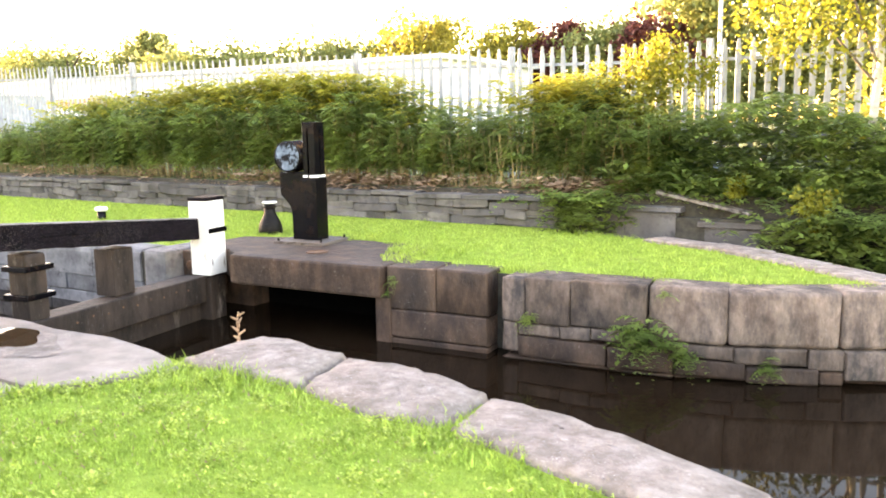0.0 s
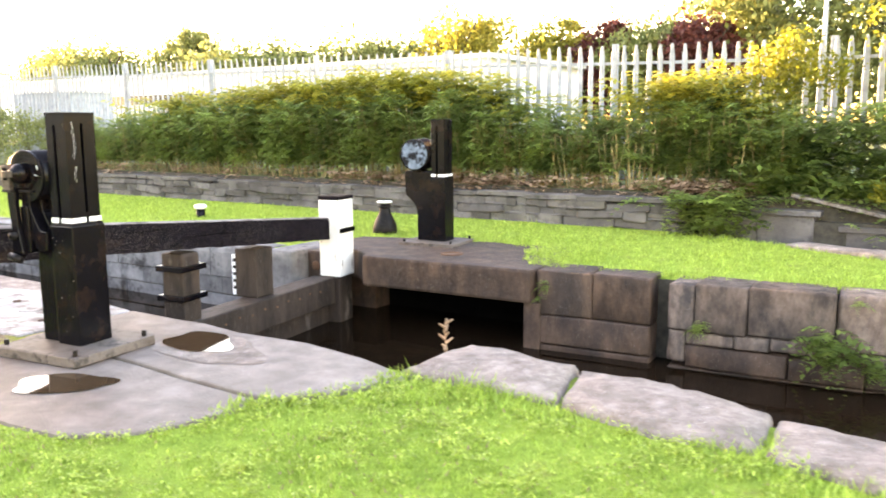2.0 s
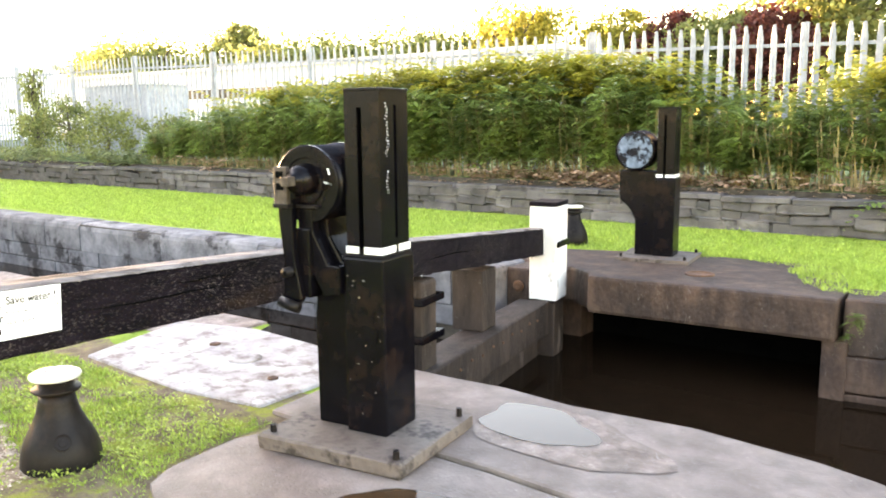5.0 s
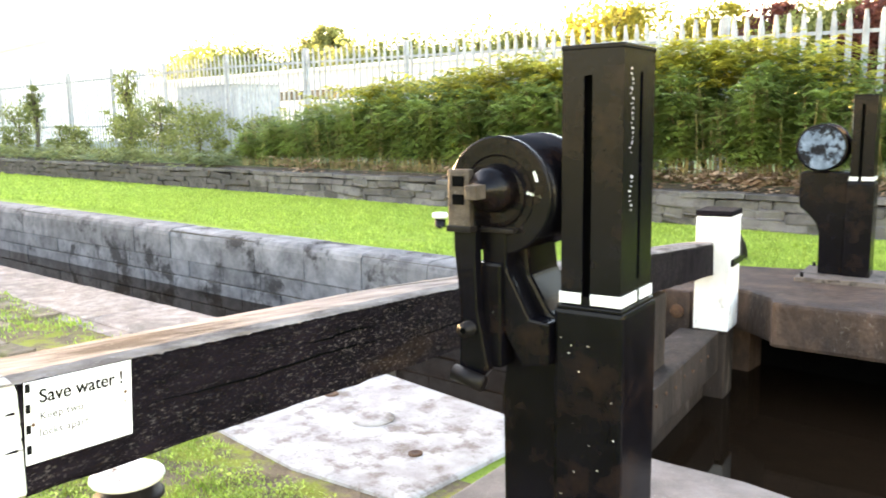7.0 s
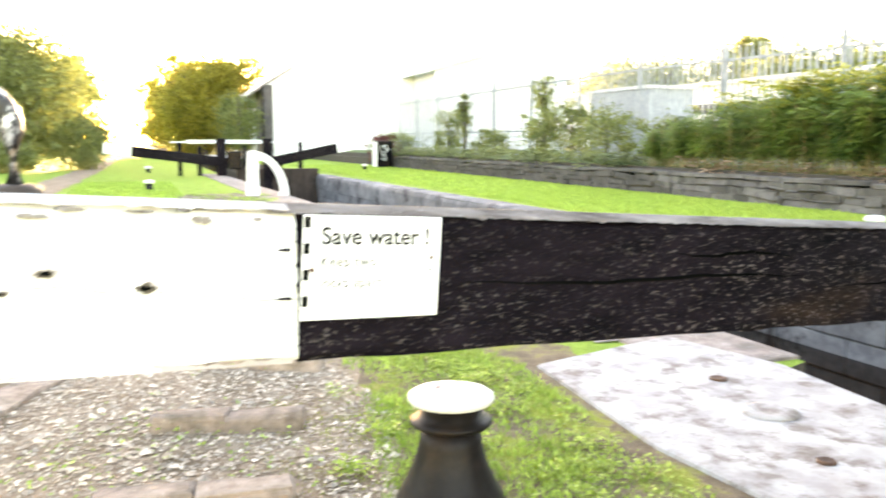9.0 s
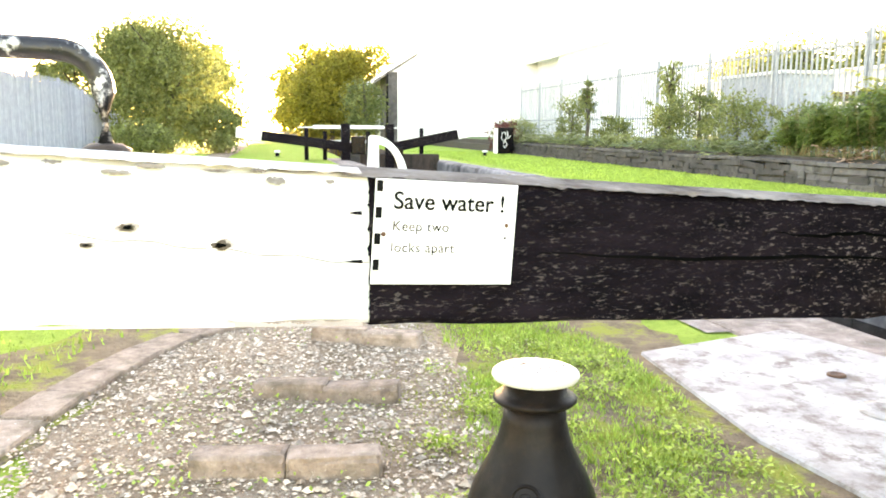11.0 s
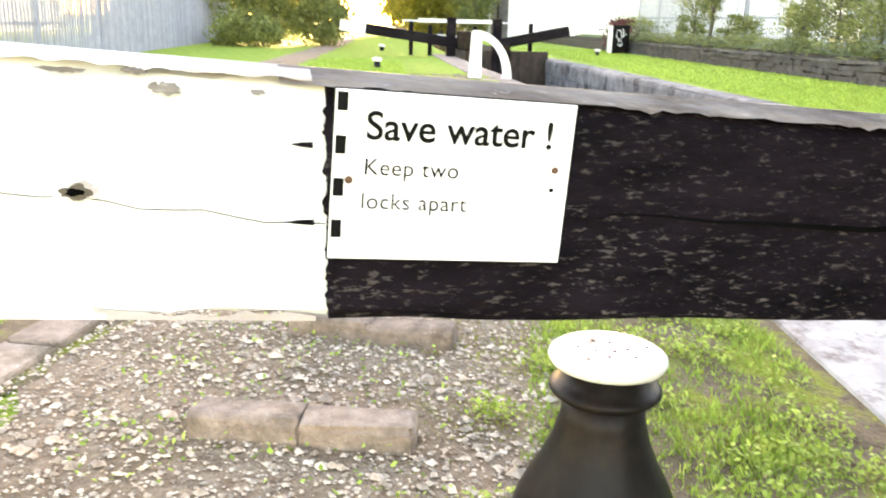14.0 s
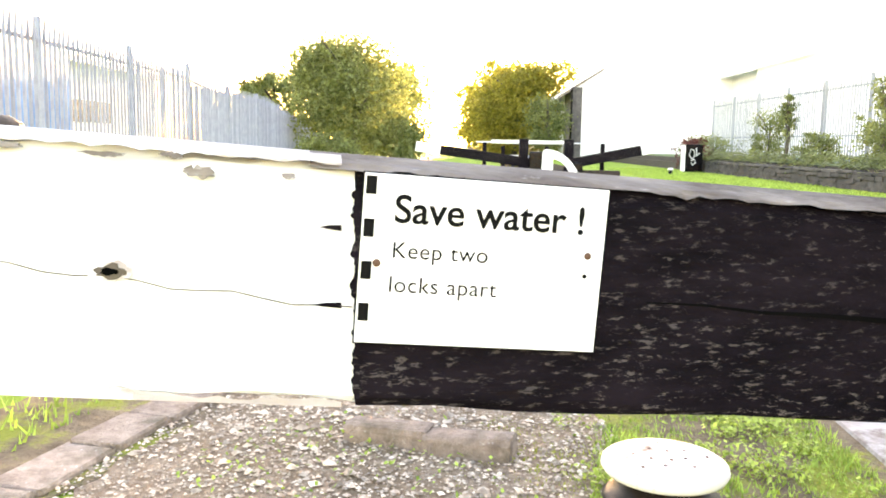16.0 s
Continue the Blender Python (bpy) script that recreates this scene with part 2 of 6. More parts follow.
M_BIRCHBARK = material("birch_bark", (0.35, 0.3, 0.25), (0.62, 0.58, 0.52), 6, 0.8, 0.4, stain=(0.06, 0.05, 0.045), stain_scale=9, stain_cut=0.6, stretch=(1, 1, 2))
M_RENDER = material("white_rendered_wall", (0.74, 0.74, 0.74), (0.84, 0.84, 0.83), 1.5, 0.85, 0.1)
M_ROOF = material("pale_sheet_roof", (0.6, 0.58, 0.57), (0.72, 0.7, 0.69), 2, 0.7, 0.1)
M_DARKGLASS = material("dark_window_glass", (0.03, 0.035, 0.04), (0.06, 0.065, 0.07), 2, 0.15, 0)
M_ORANGE = material("orange_paint", (0.55, 0.16, 0.05), (0.68, 0.24, 0.09), 3, 0.5, 0)
M_BLUEPAINT = material("blue_paint", (0.08, 0.2, 0.45), (0.14, 0.28, 0.55), 3, 0.5, 0)
M_WRAP = material("blue_foil_wrapper", (0.02, 0.35, 0.55), (0.04, 0.45, 0.65), 30, 0.3, 0.4)
M_WRAP2 = material("white_foil", (0.6, 0.62, 0.62), (0.75, 0.75, 0.74), 30, 0.3, 0.4)

M_WATER = bpy.data.materials.new("dark_canal_water")
M_WATER.use_nodes = True
_n, _l = M_WATER.node_tree.nodes, M_WATER.node_tree.links.new
_b = _n["Principled BSDF"]
_b.inputs["Base Color"].default_value = (0.012, 0.007, 0.004, 1)
_b.inputs["Roughness"].default_value, _b.inputs["IOR"].default_value = 0.03, 1.22
_b.inputs["Specular IOR Level"].default_value = 0.28
_t = _n.new("ShaderNodeTexNoise")
_t.inputs["Scale"].default_value = 5
_p = _n.new("ShaderNodeBump")
_p.inputs["Strength"].default_value, _p.inputs["Distance"].default_value = 0.06, 0.02
_l(_t.outputs[0], _p.inputs["Height"])
_l(_p.outputs[0], _b.inputs["Normal"])
M_PUDDLE = M_WATER.copy()
M_PUDDLE.name = "muddy_puddle_water"
M_PUDDLE.node_tree.nodes["Principled BSDF"].inputs["Base Color"].default_value = (0.05, 0.028, 0.014, 1)
M_PUDDLE.node_tree.nodes["Principled BSDF"].inputs["IOR"].default_value = 1.33
M_PUDDLE.node_tree.nodes["Principled BSDF"].inputs["Specular IOR Level"].default_value = 0.5
M_PUDDLE.node_tree.nodes["Bump"].inputs["Strength"].default_value = 0.01


# ---- mesh helpers ----
rng = random.Random(7)


def mesh_from(name, verts, faces, mat, smooth=False):
    me = bpy.data.meshes.new(name)
    me.from_pydata([tuple(v) for v in verts], [], [tuple(f) for f in faces])
    me.materials.append(mat)
    if smooth:
        me.polygons.foreach_set("use_smooth", [True] * len(me.polygons))
    me.update()
    return me


def bm_mesh(name, bm, mat, smooth=False):
    me = bpy.data.meshes.new(name)
    bm.to_mesh(me)
    bm.free()
    me.materials.append(mat)
    if smooth:
        me.polygons.foreach_set("use_smooth", [True] * len(me.polygons))
    return me


def part(name, bm, mat, parent=None, label="", at=None, smooth=False):
    """One mesh object out of a bmesh (or a ready mesh), under its thing or part."""
    me = bm if isinstance(bm, bpy.types.Mesh) else bm_mesh(name, bm, mat, smooth)
    ob = new(name, me)
    if parent is not None:
        ob.parent = parent
    if at is not None:
        ob.matrix_basis = at
    return tagged(ob, label)


def thing(name, label, category, at=None, group="", kind=""):
    ob = new(name)
    ob.empty_display_size = 0.1
    if at is not None:
        ob.matrix_basis = at
    return tagged(ob, label, category, group, kind)


def box(bm, lo, hi, bevel=0.0, at=None, rough=0.0):
    v = [bm.verts.new((x, y, z)) for z in (lo[2], hi[2]) for y in (lo[1], hi[1]) for x in (lo[0], hi[0])]
    f = [bm.faces.new([v[i] for i in q]) for q in ((0, 2, 3, 1), (4, 5, 7, 6), (0, 1, 5, 4), (2, 6, 7, 3), (0, 4, 6, 2), (1, 3, 7, 5))]
    if bevel:
        es = list({e for q in f for e in q.edges})
        made = bmesh.ops.bevel(bm, geom=es, offset=bevel, segments=2, profile=0.6, affect="EDGES")
        v = list({p for q in made["faces"] for p in q.verts} | {p for p in v if p.is_valid})
    if rough:
        for p in v:
            p.co += Vector((rng.uniform(-1, 1), rng.uniform(-1, 1), rng.uniform(-1, 1))) * rough
    if at is not None:
        for p in v:
            p.co = at @ p.co
    return bm


def tube(bm, p0, p1, r0, r1=None, seg=12, caps=True):
    r1 = r0 if r1 is None else r1
    p0, p1 = Vector(p0), Vector(p1)
    q = (p1 - p0).to_track_quat("Z", "Y")
    rings = []
    for p, r in ((p0, r0), (p1, r1)):
        rings.append([bm.verts.new(p + q @ Vector((r * math.cos(a), r * math.sin(a), 0))) for a in (2 * math.pi * k / seg for k in range(seg))])
    for k in range(seg):
        bm.faces.new((rings[0][k], rings[0][(k + 1) % seg], rings[1][(k + 1) % seg], rings[1][k]))
    if caps:
        bm.faces.new(rings[0][::-1])
        bm.faces.new(rings[1])
    return bm


def pipe(bm, pts, r, seg=10):
    pts = [Vector(p) for p in pts]
    rings = []
    for i, p in enumerate(pts):
        d = (pts[min(i + 1, len(pts) - 1)] - pts[max(i - 1, 0)]).normalized()
        q = d.to_track_quat("Z", "X")
        rings.append([bm.verts.new(p + q @ Vector((r * math.cos(a), r * math.sin(a), 0))) for a in (2 * math.pi * k / seg for k in range(seg))])
    for a, b in zip(rings, rings[1:]):
        for k in range(seg):
            bm.faces.new((a[k], a[(k + 1) % seg], b[(k + 1) % seg], b[k]))
    bm.faces.new(rings[0][::-1])
    bm.faces.new(rings[-1])
    return bm


def lathe(bm, profile, seg=28):
    """Turned shape about z from (radius, height) pairs."""
    rings = [[bm.verts.new((r * math.cos(2 * math.pi * k / seg), r * math.sin(2 * math.pi * k / seg), z)) for k in range(seg)] for r, z in profile]
    for a, b in zip(rings, rings[1:]):
        for k in range(seg):
            bm.faces.new((a[k], a[(k + 1) % seg], b[(k + 1) % seg], b[k]))
    bm.faces.new(rings[0][::-1])
    bm.faces.new(rings[-1])
    return bm


def prism(bm, outline, lo, hi, axes="xy", bevel=0.0):
    """A prism over an outline in two axes, between lo and hi on the third."""
    def at(a, b, c):
        return {"xy": (a, b, c), "xz": (a, c, b), "yz": (c, a, b)}[axes]
    low = [bm.verts.new(at(a, b, lo)) for a, b in outline]
    top = [bm.verts.new(at(a, b, hi)) for a, b in outline]
    fs = [bm.faces.new(low[::-1]), bm.faces.new(top)]
    for k in range(len(outline)):
        j = (k + 1) % len(outline)
        fs.append(bm.faces.new((low[k], low[j], top[j], top[k])))
    bmesh.ops.recalc_face_normals(bm, faces=fs)
    if bevel:
        bmesh.ops.bevel(bm, geom=list({e for f in fs for e in f.edges}), offset=bevel, segments=2, profile=0.6, affect="EDGES")
    return bm


def sheet(name, outline, z, mat, label, category="ground"):
    ob = new(name, mesh_from(name, [(x, y, z) for x, y in outline], [range(len(outline))], mat))
    return tagged(ob, label, category, kind="structure")


def quads(name, corners, mat):
    """A mesh out of an (n, k, 3) array of separate polygons with k corners."""
    n, k = corners.shape[:2]
    me = bpy.data.meshes.new(name)
    me.vertices.add(n * k)
    me.vertices.foreach_set("co", corners.reshape(-1).astype(np.float32))
    me.loops.add(n * k)
    me.loops.foreach_set("vertex_index", np.arange(n * k, dtype=np.int32))
    me.polygons.add(n)
    me.polygons.foreach_set("loop_start", np.arange(0, n * k, k, dtype=np.int32))
    me.materials.append(mat)
    me.update(calc_edges=True)
    return me


def inside(poly, x, y):
    hit = np.zeros(len(x), bool)
    for (x0, y0), (x1, y1) in zip(poly, poly[1:] + poly[:1]):
        cross = (y0 > y) != (y1 > y)
        with np.errstate(divide="ignore", invalid="ignore"):
            hit ^= cross & (x < (x1 - x0) * (y - y0) / (y1 - y0 + 1e-12) + x0)
    return hit


def ragged(poly, step=0.12, amp=0.10, seed=0.0):
    """A plan outline with a wandering, uneven edge."""
    out = []
    for (x0, y0), (x1, y1) in zip(poly, poly[1:] + poly[:1]):
        l = math.hypot(x1 - x0, y1 - y0)
        n = max(1, min(60, int(l / step)))
        for k in range(n):
            x, y = x0 + (x1 - x0) * k / n, y0 + (y1 - y0) * k / n
            d = amp * (noise.noise((x * 1.7, y * 1.7, seed)) + 0.6 * noise.noise((x * 5.3, y * 5.3, seed + 4)))
            out.append((x - (y1 - y0) / l * d, y + (x1 - x0) / l * d))
    return out


def blades(name, poly, per_m2, height, width, mat, label, z=0.0, holes=(), seed=1, clump=0.5, bias=0.35):
    """Short grass over a plan outline, thicker in clumps."""
    g = np.random.default_rng(seed)
    xs, ys = [p[0] for p in poly], [p[1] for p in poly]
    n = int((max(xs) - min(xs)) * (max(ys) - min(ys)) * per_m2)
    x, y = g.uniform(min(xs), max(xs), n), g.uniform(min(ys), max(ys), n)
    keep = inside(poly, x, y)
    for h in holes:
        keep &= ~inside(h, x, y)
    wave = np.sin(x * 2.3 + 1.7 * np.sin(y * 1.9)) * np.sin(y * 2.9 + 1.3 * np.sin(x * 2.1)) + 0.5 * np.sin(x * 7.1 + y * 3.3) * np.sin(y * 6.3 - x * 2.0)
    keep &= g.uniform(-1.3, 1.0, n) < wave * clump + bias
    x, y, wave = x[keep], y[keep], wave[keep]
    n = len(x)
    a, lean, la = g.uniform(0, 6.283, n), g.uniform(0.1, 0.9, n), g.uniform(0, 6.283, n)
    tuft = np.sin(x * 31 + 2.0 * np.sin(y * 23)) * np.sin(y * 37 + 2.0 * np.sin(x * 19))
    h = height * g.uniform(0.5, 1.4, n) * (1 + 0.35 * wave + 0.5 * tuft)
    w = width * g.uniform(0.6, 1.3, n)
    c = np.zeros((n, 3, 3))
    c[:, 0] = np.stack([x - w * np.cos(a), y - w * np.sin(a), np.full(n, z - 0.004)], -1)
    c[:, 1] = np.stack([x + w * np.cos(a), y + w * np.sin(a), np.full(n, z - 0.004)], -1)
    c[:, 2] = np.stack([x + h * lean * np.cos(la), y + h * lean * np.sin(la), z + h], -1)
    return tagged(new(name, quads(name, c, mat)), label, "grass", kind="stuff")


# ---- the large structure ----
WATER = -0.78
NEAR_WALL, FAR_WALL = -0.25, 2.40
# plan of the near quay edge and of the far island, metres
NEAR_EDGE = [(-90, -0.70), (-24.5, -0.70), (-1.4, -0.25), (-1.3, -0.5), (0.4, -0.55), (1.9, -0.58), (2.62, -0.66), (2.74, -0.16), (3.2, -0.16), (3.7, -0.22), (4.3, -0.34), (5.0, -0.50), (5.7, -0.78), (6.3, -1.06), (7.5, -1.66), (9.5, -2.66), (14, -4.6)]
FAR_FRONT = [(1.7, 2.72), (2.95, 2.82), (3.74, 2.83), (4.45, 2.93), (5.11, 3.02), (5.93, 3.36), (6.4, 3.52)]
FAR_BACK = [(6.85, 3.9), (6.2, 4.5), (5.24, 5.3), (4.05, 6.05), (2.1, 6.4)]
YARD = 0.50     # ground behind the rubble wall

near_plan = [(-500, -500)] + [(-500, -0.70)] + NEAR_EDGE[1:] + [(40, -9), (500, -40), (500, -500)]
verts, faces = [], []
for ring_z in (0.0, -2.0):
    verts += [(x, y, ring_z) for x, y in near_plan]
k = len(near_plan)
faces.append(tuple(range(k))[::-1])
for a in range(1, k - 3):
    faces.append((a, a + 1, a + 1 + k, a + k))
ground = tagged(new("ground", mesh_from("ground", verts, faces, M_GRASS)), "short green lawn beside the canal lock", "lawn", kind="structure")

island = [(-500, FAR_WALL - 0.25), (-24.5, FAR_WALL - 0.25), (-1.5, FAR_WALL + 0.2), (-1.4, 3.7), (-0.5, 3.95), (1.5, 4.1), (1.72, 3.0), (2.95, 3.08), (3.74, 3.10), (4.45, 3.2), (5.11, 3.3), (5.85, 3.62), (6.5, 3.9), (6.05, 4.3), (5.1, 5.1), (3.95, 5.85), (2.1, 6.2), (2.0, 6.55), (-500, 6.55)]
k = len(island)
verts = [(x, y, z) for z in (-0.01, -2.0) for x, y in island]
faces = [tuple(range(k))] + [(a, a + k, (a + 1) % k + k, (a + 1) % k) for a in range(k)]
tagged(new("far_bank", mesh_from("far_bank", verts, faces, M_GRASS)), "short green lawn strip behind the lock", "lawn", kind="structure")

yard = [(-500, 6.75), (3.9, 6.75), (4.6, 6.9), (8, 7.0), (14, 6.0), (40, 4), (500, 4), (500, 600), (-500, 600)]
k = len(yard)
verts = [(x, y, z) for z in (YARD, -2.0) for x, y in yard]
faces = [tuple(range(k))] + [(a, a + k, a + 1 + k, a + 1) for a in range(0, 6)]
tagged(new("raised_ground", mesh_from("raised_ground", verts, faces, M_FAR_GROUND)), "raised rough ground behind the low stone wall", "ground", kind="structure")

bed = [(-500, -60), (500, -60), (500, 60), (-500, 60)]
sheet("canal_bed", bed, -1.6, M_JOINT, "dark muddy canal bed", "canal bed")
tagged(new("water", mesh_from("water", [(-80, -4.5, WATER), (60, -4.5, WATER), (60, 7.2, WATER), (-80, 7.2, WATER)], [(0, 1, 2, 3)], M_WATER)), "still dark brown canal water in the lock", "water", kind="structure")

# gravel, worn towpath and paving laid on the lawn
PATH_PLAN = [(-0.35, -2.5), (-0.2, -3.0), (-0.6, -3.6), (-1.2, -3.72), (-2.2, -3.4), (-3.0, -3.9), (-5.6, -5.3), (-9, -5.75), (-17, -5.4), (-30, -5.0), (-60, -4.6), (-60, -4.0), (-30, -4.2), (-17, -4.5), (-9.5, -4.5), (-6.0, -4.2), (-3.4, -2.7), (-2.4, -2.2), (-1.4, -2.2)]
sheet("towpath", ragged(PATH_PLAN, 0.15, 0.10, 1.0), 0.006, M_GRAVEL, "pale trodden gravel towpath", "path")
sheet("worn_earth", ragged([(-3.6, -1.15), (0.1, -1.15), (0.3, -2.2), (0.6, -2.25), (1.0, -2.15), (1.35, -2.6), (1.5, -3.2), (1.1, -4.0), (0.2, -4.3), (-0.5, -3.6), (-1.5, -2.6), (-3.6, -2.8)], 0.12, 0.16, 3.0), 0.004, M_SOIL, "bare worn earth beside the paddle gear", "earth")

sheet("worn_verge", ragged([(0.8, -4.2), (-0.5, -3.9), (-1.5, -3.58), (-2.4, -3.3), (-2.9, -3.5), (-2.1, -4.05), (-1.2, -4.35), (-0.3, -4.75), (0.8, -4.9)], 0.12, 0.12, 6.0), 0.007, M_SOIL, "bare stony earth outside the kerb", "earth")

# ---- near quay: paving slabs ----
for name_ in ("ground", "far_bank", "raised_ground"):
    me_ = bpy.data.objects[name_].data
    me_.materials.append(M_JOINT)
    for pl in me_.polygons:
        pl.material_index = 0 if pl.index == 0 else 1


def slab(name, outline, top, mat, label, parent=None, thick=0.3, bevel=0.02):
    return part(name, prism(bmesh.new(), outline, top - thick, top, "xy", bevel), mat, parent, label)

quay = thing("quay_paving", "worn stone and concrete paving along the lock edge", "paving", kind="structure")
slab("paving_slab", [(0.10, -2.16), (0.17, -2.30), (0.34, -2.39), (0.7, -2.40), (1.05, -2.44), (1.5, -2.42), (1.86, -2.38), (2.10, -2.20), (2.22, -1.98), (2.30, -1.70), (2.32, -1.52), (2.07, -1.505), (1.65, -1.495), (1.19, -1.455), (0.83, -1.45), (0.2, -1.50), (0.08, -1.80)], 0.022, M_SLAB, "brown wet concrete slab with a puddle", quay)
slab("paving_slab", [(-0.05, -1.47), (0.2, -1.475), (0.83, -1.425), (1.19, -1.43), (1.65, -1.47), (2.07, -1.48), (2.32, -1.49), (2.5, -1.30), (2.63, -1.08), (2.66, -0.76), (2.48, -0.68), (2.25, -0.61), (1.72, -0.53), (1.12, -0.58), (0.7, -0.53), (0.4, -0.55), (-0.12, -0.55)], 0.026, M_SLAB, "pinkish worn slab with a round hollow", quay)
slab("painted_slab", [(-0.15, -1.45), (-0.72, -1.52), (-1.72, -1.44), (-1.98, -0.58), (-1.35, -0.42), (-0.16, -0.54)], 0.020, M_FLAKY, "concrete slab in flaking white paint", quay)
slab("infill", [(2.60, -1.02), (2.72, -0.82), (2.72, -0.40), (2.66, -0.30), (2.60, -0.62)], 0.016, M_SLAB, "rough concrete infill", quay)
for cx, cy, r in ((-0.85, -0.95, 0.10), (-1.25, -0.85, 0.035), (-0.42, -1.12, 0.03)):
    bm = lathe(bmesh.new(), [(r, 0), (r, 0.008), (r * 0.75, 0.011), (r * 0.5, 0.006), (0.004, 0.006)], 18)
    part("iron_cap", bm, M_RUST if r < 0.08 else M_FLAKY, quay, "", pose(cx, cy, 0.019), True)


def puddle(name, cx, cy, rx, ry, turn, z, label, mat):
    g = random.Random(int(cx * 100))
    pts = []
    for k in range(36):
        a = 2 * math.pi * k / 36
        r = 1 + 0.10 * math.sin(3 * a + cx) + 0.06 * math.sin(5 * a) + g.uniform(-0.02, 0.02)
        c, s_ = rx * r * math.cos(a), ry * r * math.sin(a)
        pts.append((cx + c * math.cos(turn) - s_ * math.sin(turn), cy + c * math.sin(turn) + s_ * math.cos(turn)))
    return tagged(new(name, mesh_from(name, [(x, y, z) for x, y in pts], [range(36)], mat)), label, "puddle", kind="structure")


puddle("hollow_rim", 1.29, -0.98, 0.47, 0.27, -0.2, 0.030, "pale dried silt round a hollow in the paving", M_COPE)
puddle("puddle", 1.12, -0.92, 0.30, 0.20, -0.3, 0.034, "shallow rain puddle in the hollow of a slab", M_PUDDLE)
puddle("puddle", 1.15, -1.92, 0.28, 0.18, 0.55, 0.027, "brown rain puddle on the paving", M_PUDDLE)

# near edge stones that stick out over the water
def edge_stone(outline, top, seed, parent, mat=None, name="coping_stone", low=None):
    g = random.Random(seed)
    bm = bmesh.new()
    n = len(outline)
    cx, cy = sum(p[0] for p in outline) / n, sum(p[1] for p in outline) / n
    ring = []
    for i in range(n):
        (x0, y0), (x1, y1) = outline[i], outline[(i + 1) % n]
        for f in (0, 0.25, 0.5, 0.75):
            ring.append((x0 + (x1 - x0) * f + g.uniform(-0.012, 0.012), y0 + (y1 - y0) * f + g.uniform(-0.012, 0.012)))
    layers = ((1.0, -0.55 if low is None else low), (1.0, top - 0.06), (0.975, top - 0.02), (0.93, top), (0.6, top + 0.012), (0.25, top + 0.018))
    rings = []
    for s_, z in layers:
        rings.append([bm.verts.new((cx + (x - cx) * s_, cy + (y - cy) * s_, z + (g.uniform(-0.007, 0.007) if z > 0 else 0))) for x, y in ring])
    for a, b in zip(rings, rings[1:]):
        for i in range(len(ring)):
            j = (i + 1) % len(ring)
            bm.faces.new((a[i], a[j], b[j], b[i]))
    bm.faces.new(rings[-1])
    bmesh.ops.recalc_face_normals(bm, faces=bm.faces[:])
    return part(name, bm, mat or M_COPE, parent, "", None, True)


edge = thing("near_coping", "weathered gritstone coping stones on the near canal bank", "coping", kind="structure")
edge_stone([(2.66, -0.74), (2.64, -0.30), (2.70, -0.06), (2.92, -0.01), (3.22, -0.09), (3.49, -0.14), (3.63, -0.72), (3.2, -0.72)], 0.05, 1, edge)
edge_stone([(3.65, -0.74), (3.51, -0.15), (3.97, -0.13), (4.3, -0.20), (4.62, -0.34), (4.66, -0.84), (4.4, -0.86), (4.2, -0.88)], 0.045, 2, edge)
edge_stone([(4.69, -0.85), (4.65, -0.36), (5.0, -0.40), (5.6, -0.60), (6.2, -0.88), (5.84, -1.18), (5.2, -1.02)], 0.04, 3, edge)
edge_stone([(5.88, -1.20), (6.24, -0.90), (7.0, -1.28), (7.6, -1.62), (7.35, -2.1), (6.6, -1.62)], 0.04, 4, edge)
edge_stone([(7.4, -2.12), (7.64, -1.64), (9.3, -2.5), (9.1, -3.05)], 0.04, 5, edge)

CHAMBER = pose(0, 0.04, 0, 0, 0, 1.15)       # the chamber lies a little askew
# chamber copings: flat on the near side, rounded blocks over courses on the far side
cham = thing("near_chamber_wall", "grey stone lock chamber wall with flat pale coping", "wall", CHAMBER, kind="structure")
box_me = bm_mesh("coping_stone", box(bmesh.new(), (-0.60, -0.30, -0.28), (0.60, 0.30, 0.02), 0.02), M_COPE)
for i in range(19):
    part("coping_stone", box_me, M_COPE, cham, "", pose(-2.05 - 1.21 * i, NEAR_WALL - 0.29, rng.uniform(-0.006, 0.006), 0, 0, rng.uniform(-0.3, 0.3)))
part("wall_face", box(bmesh.new(), (-24.5, NEAR_WALL - 0.4, -1.6), (-1.42, NEAR_WALL - 0.02, -0.27)), M_BLUE, cham)

far = thing("far_chamber_wall", "dark grey stone lock chamber wall with rounded coping blocks", "wall", CHAMBER, kind="structure")
nose = [(0.0, -0.40), (0.0, -0.10), (0.015, -0.05), (0.05, -0.012), (0.10, 0.0), (0.42, 0.0), (0.42, -0.40)]
nose_me = bm_mesh("coping_block", prism(bmesh.new(), nose, -0.455, 0.455, "yz"), M_BLUE)
for i in range(24):
    part("coping_block", nose_me, M_BLUE, far, "", pose(-2.15 - 0.925 * i, FAR_WALL + rng.uniform(-0.008, 0.008), rng.uniform(-0.008, 0.008)))
course_me = bm_mesh("wall_block", box(bmesh.new(), (-0.375, 0, -0.105), (0.375, 0.3, 0.105), 0.012), M_BLUE)
for row in range(3):
    for i in range(29):
        part("wall_block", course_me, M_BLUE, far, "", pose(-2.05 - 0.76 * i - 0.38 * (row % 2), FAR_WALL + rng.uniform(0.0, 0.02), -0.515 - 0.222 * row))
part("wall_core", box(bmesh.new(), (-24.5, FAR_WALL + 0.03, -1.6), (-1.5, FAR_WALL + 0.35, -0.03)), M_JOINT, far)

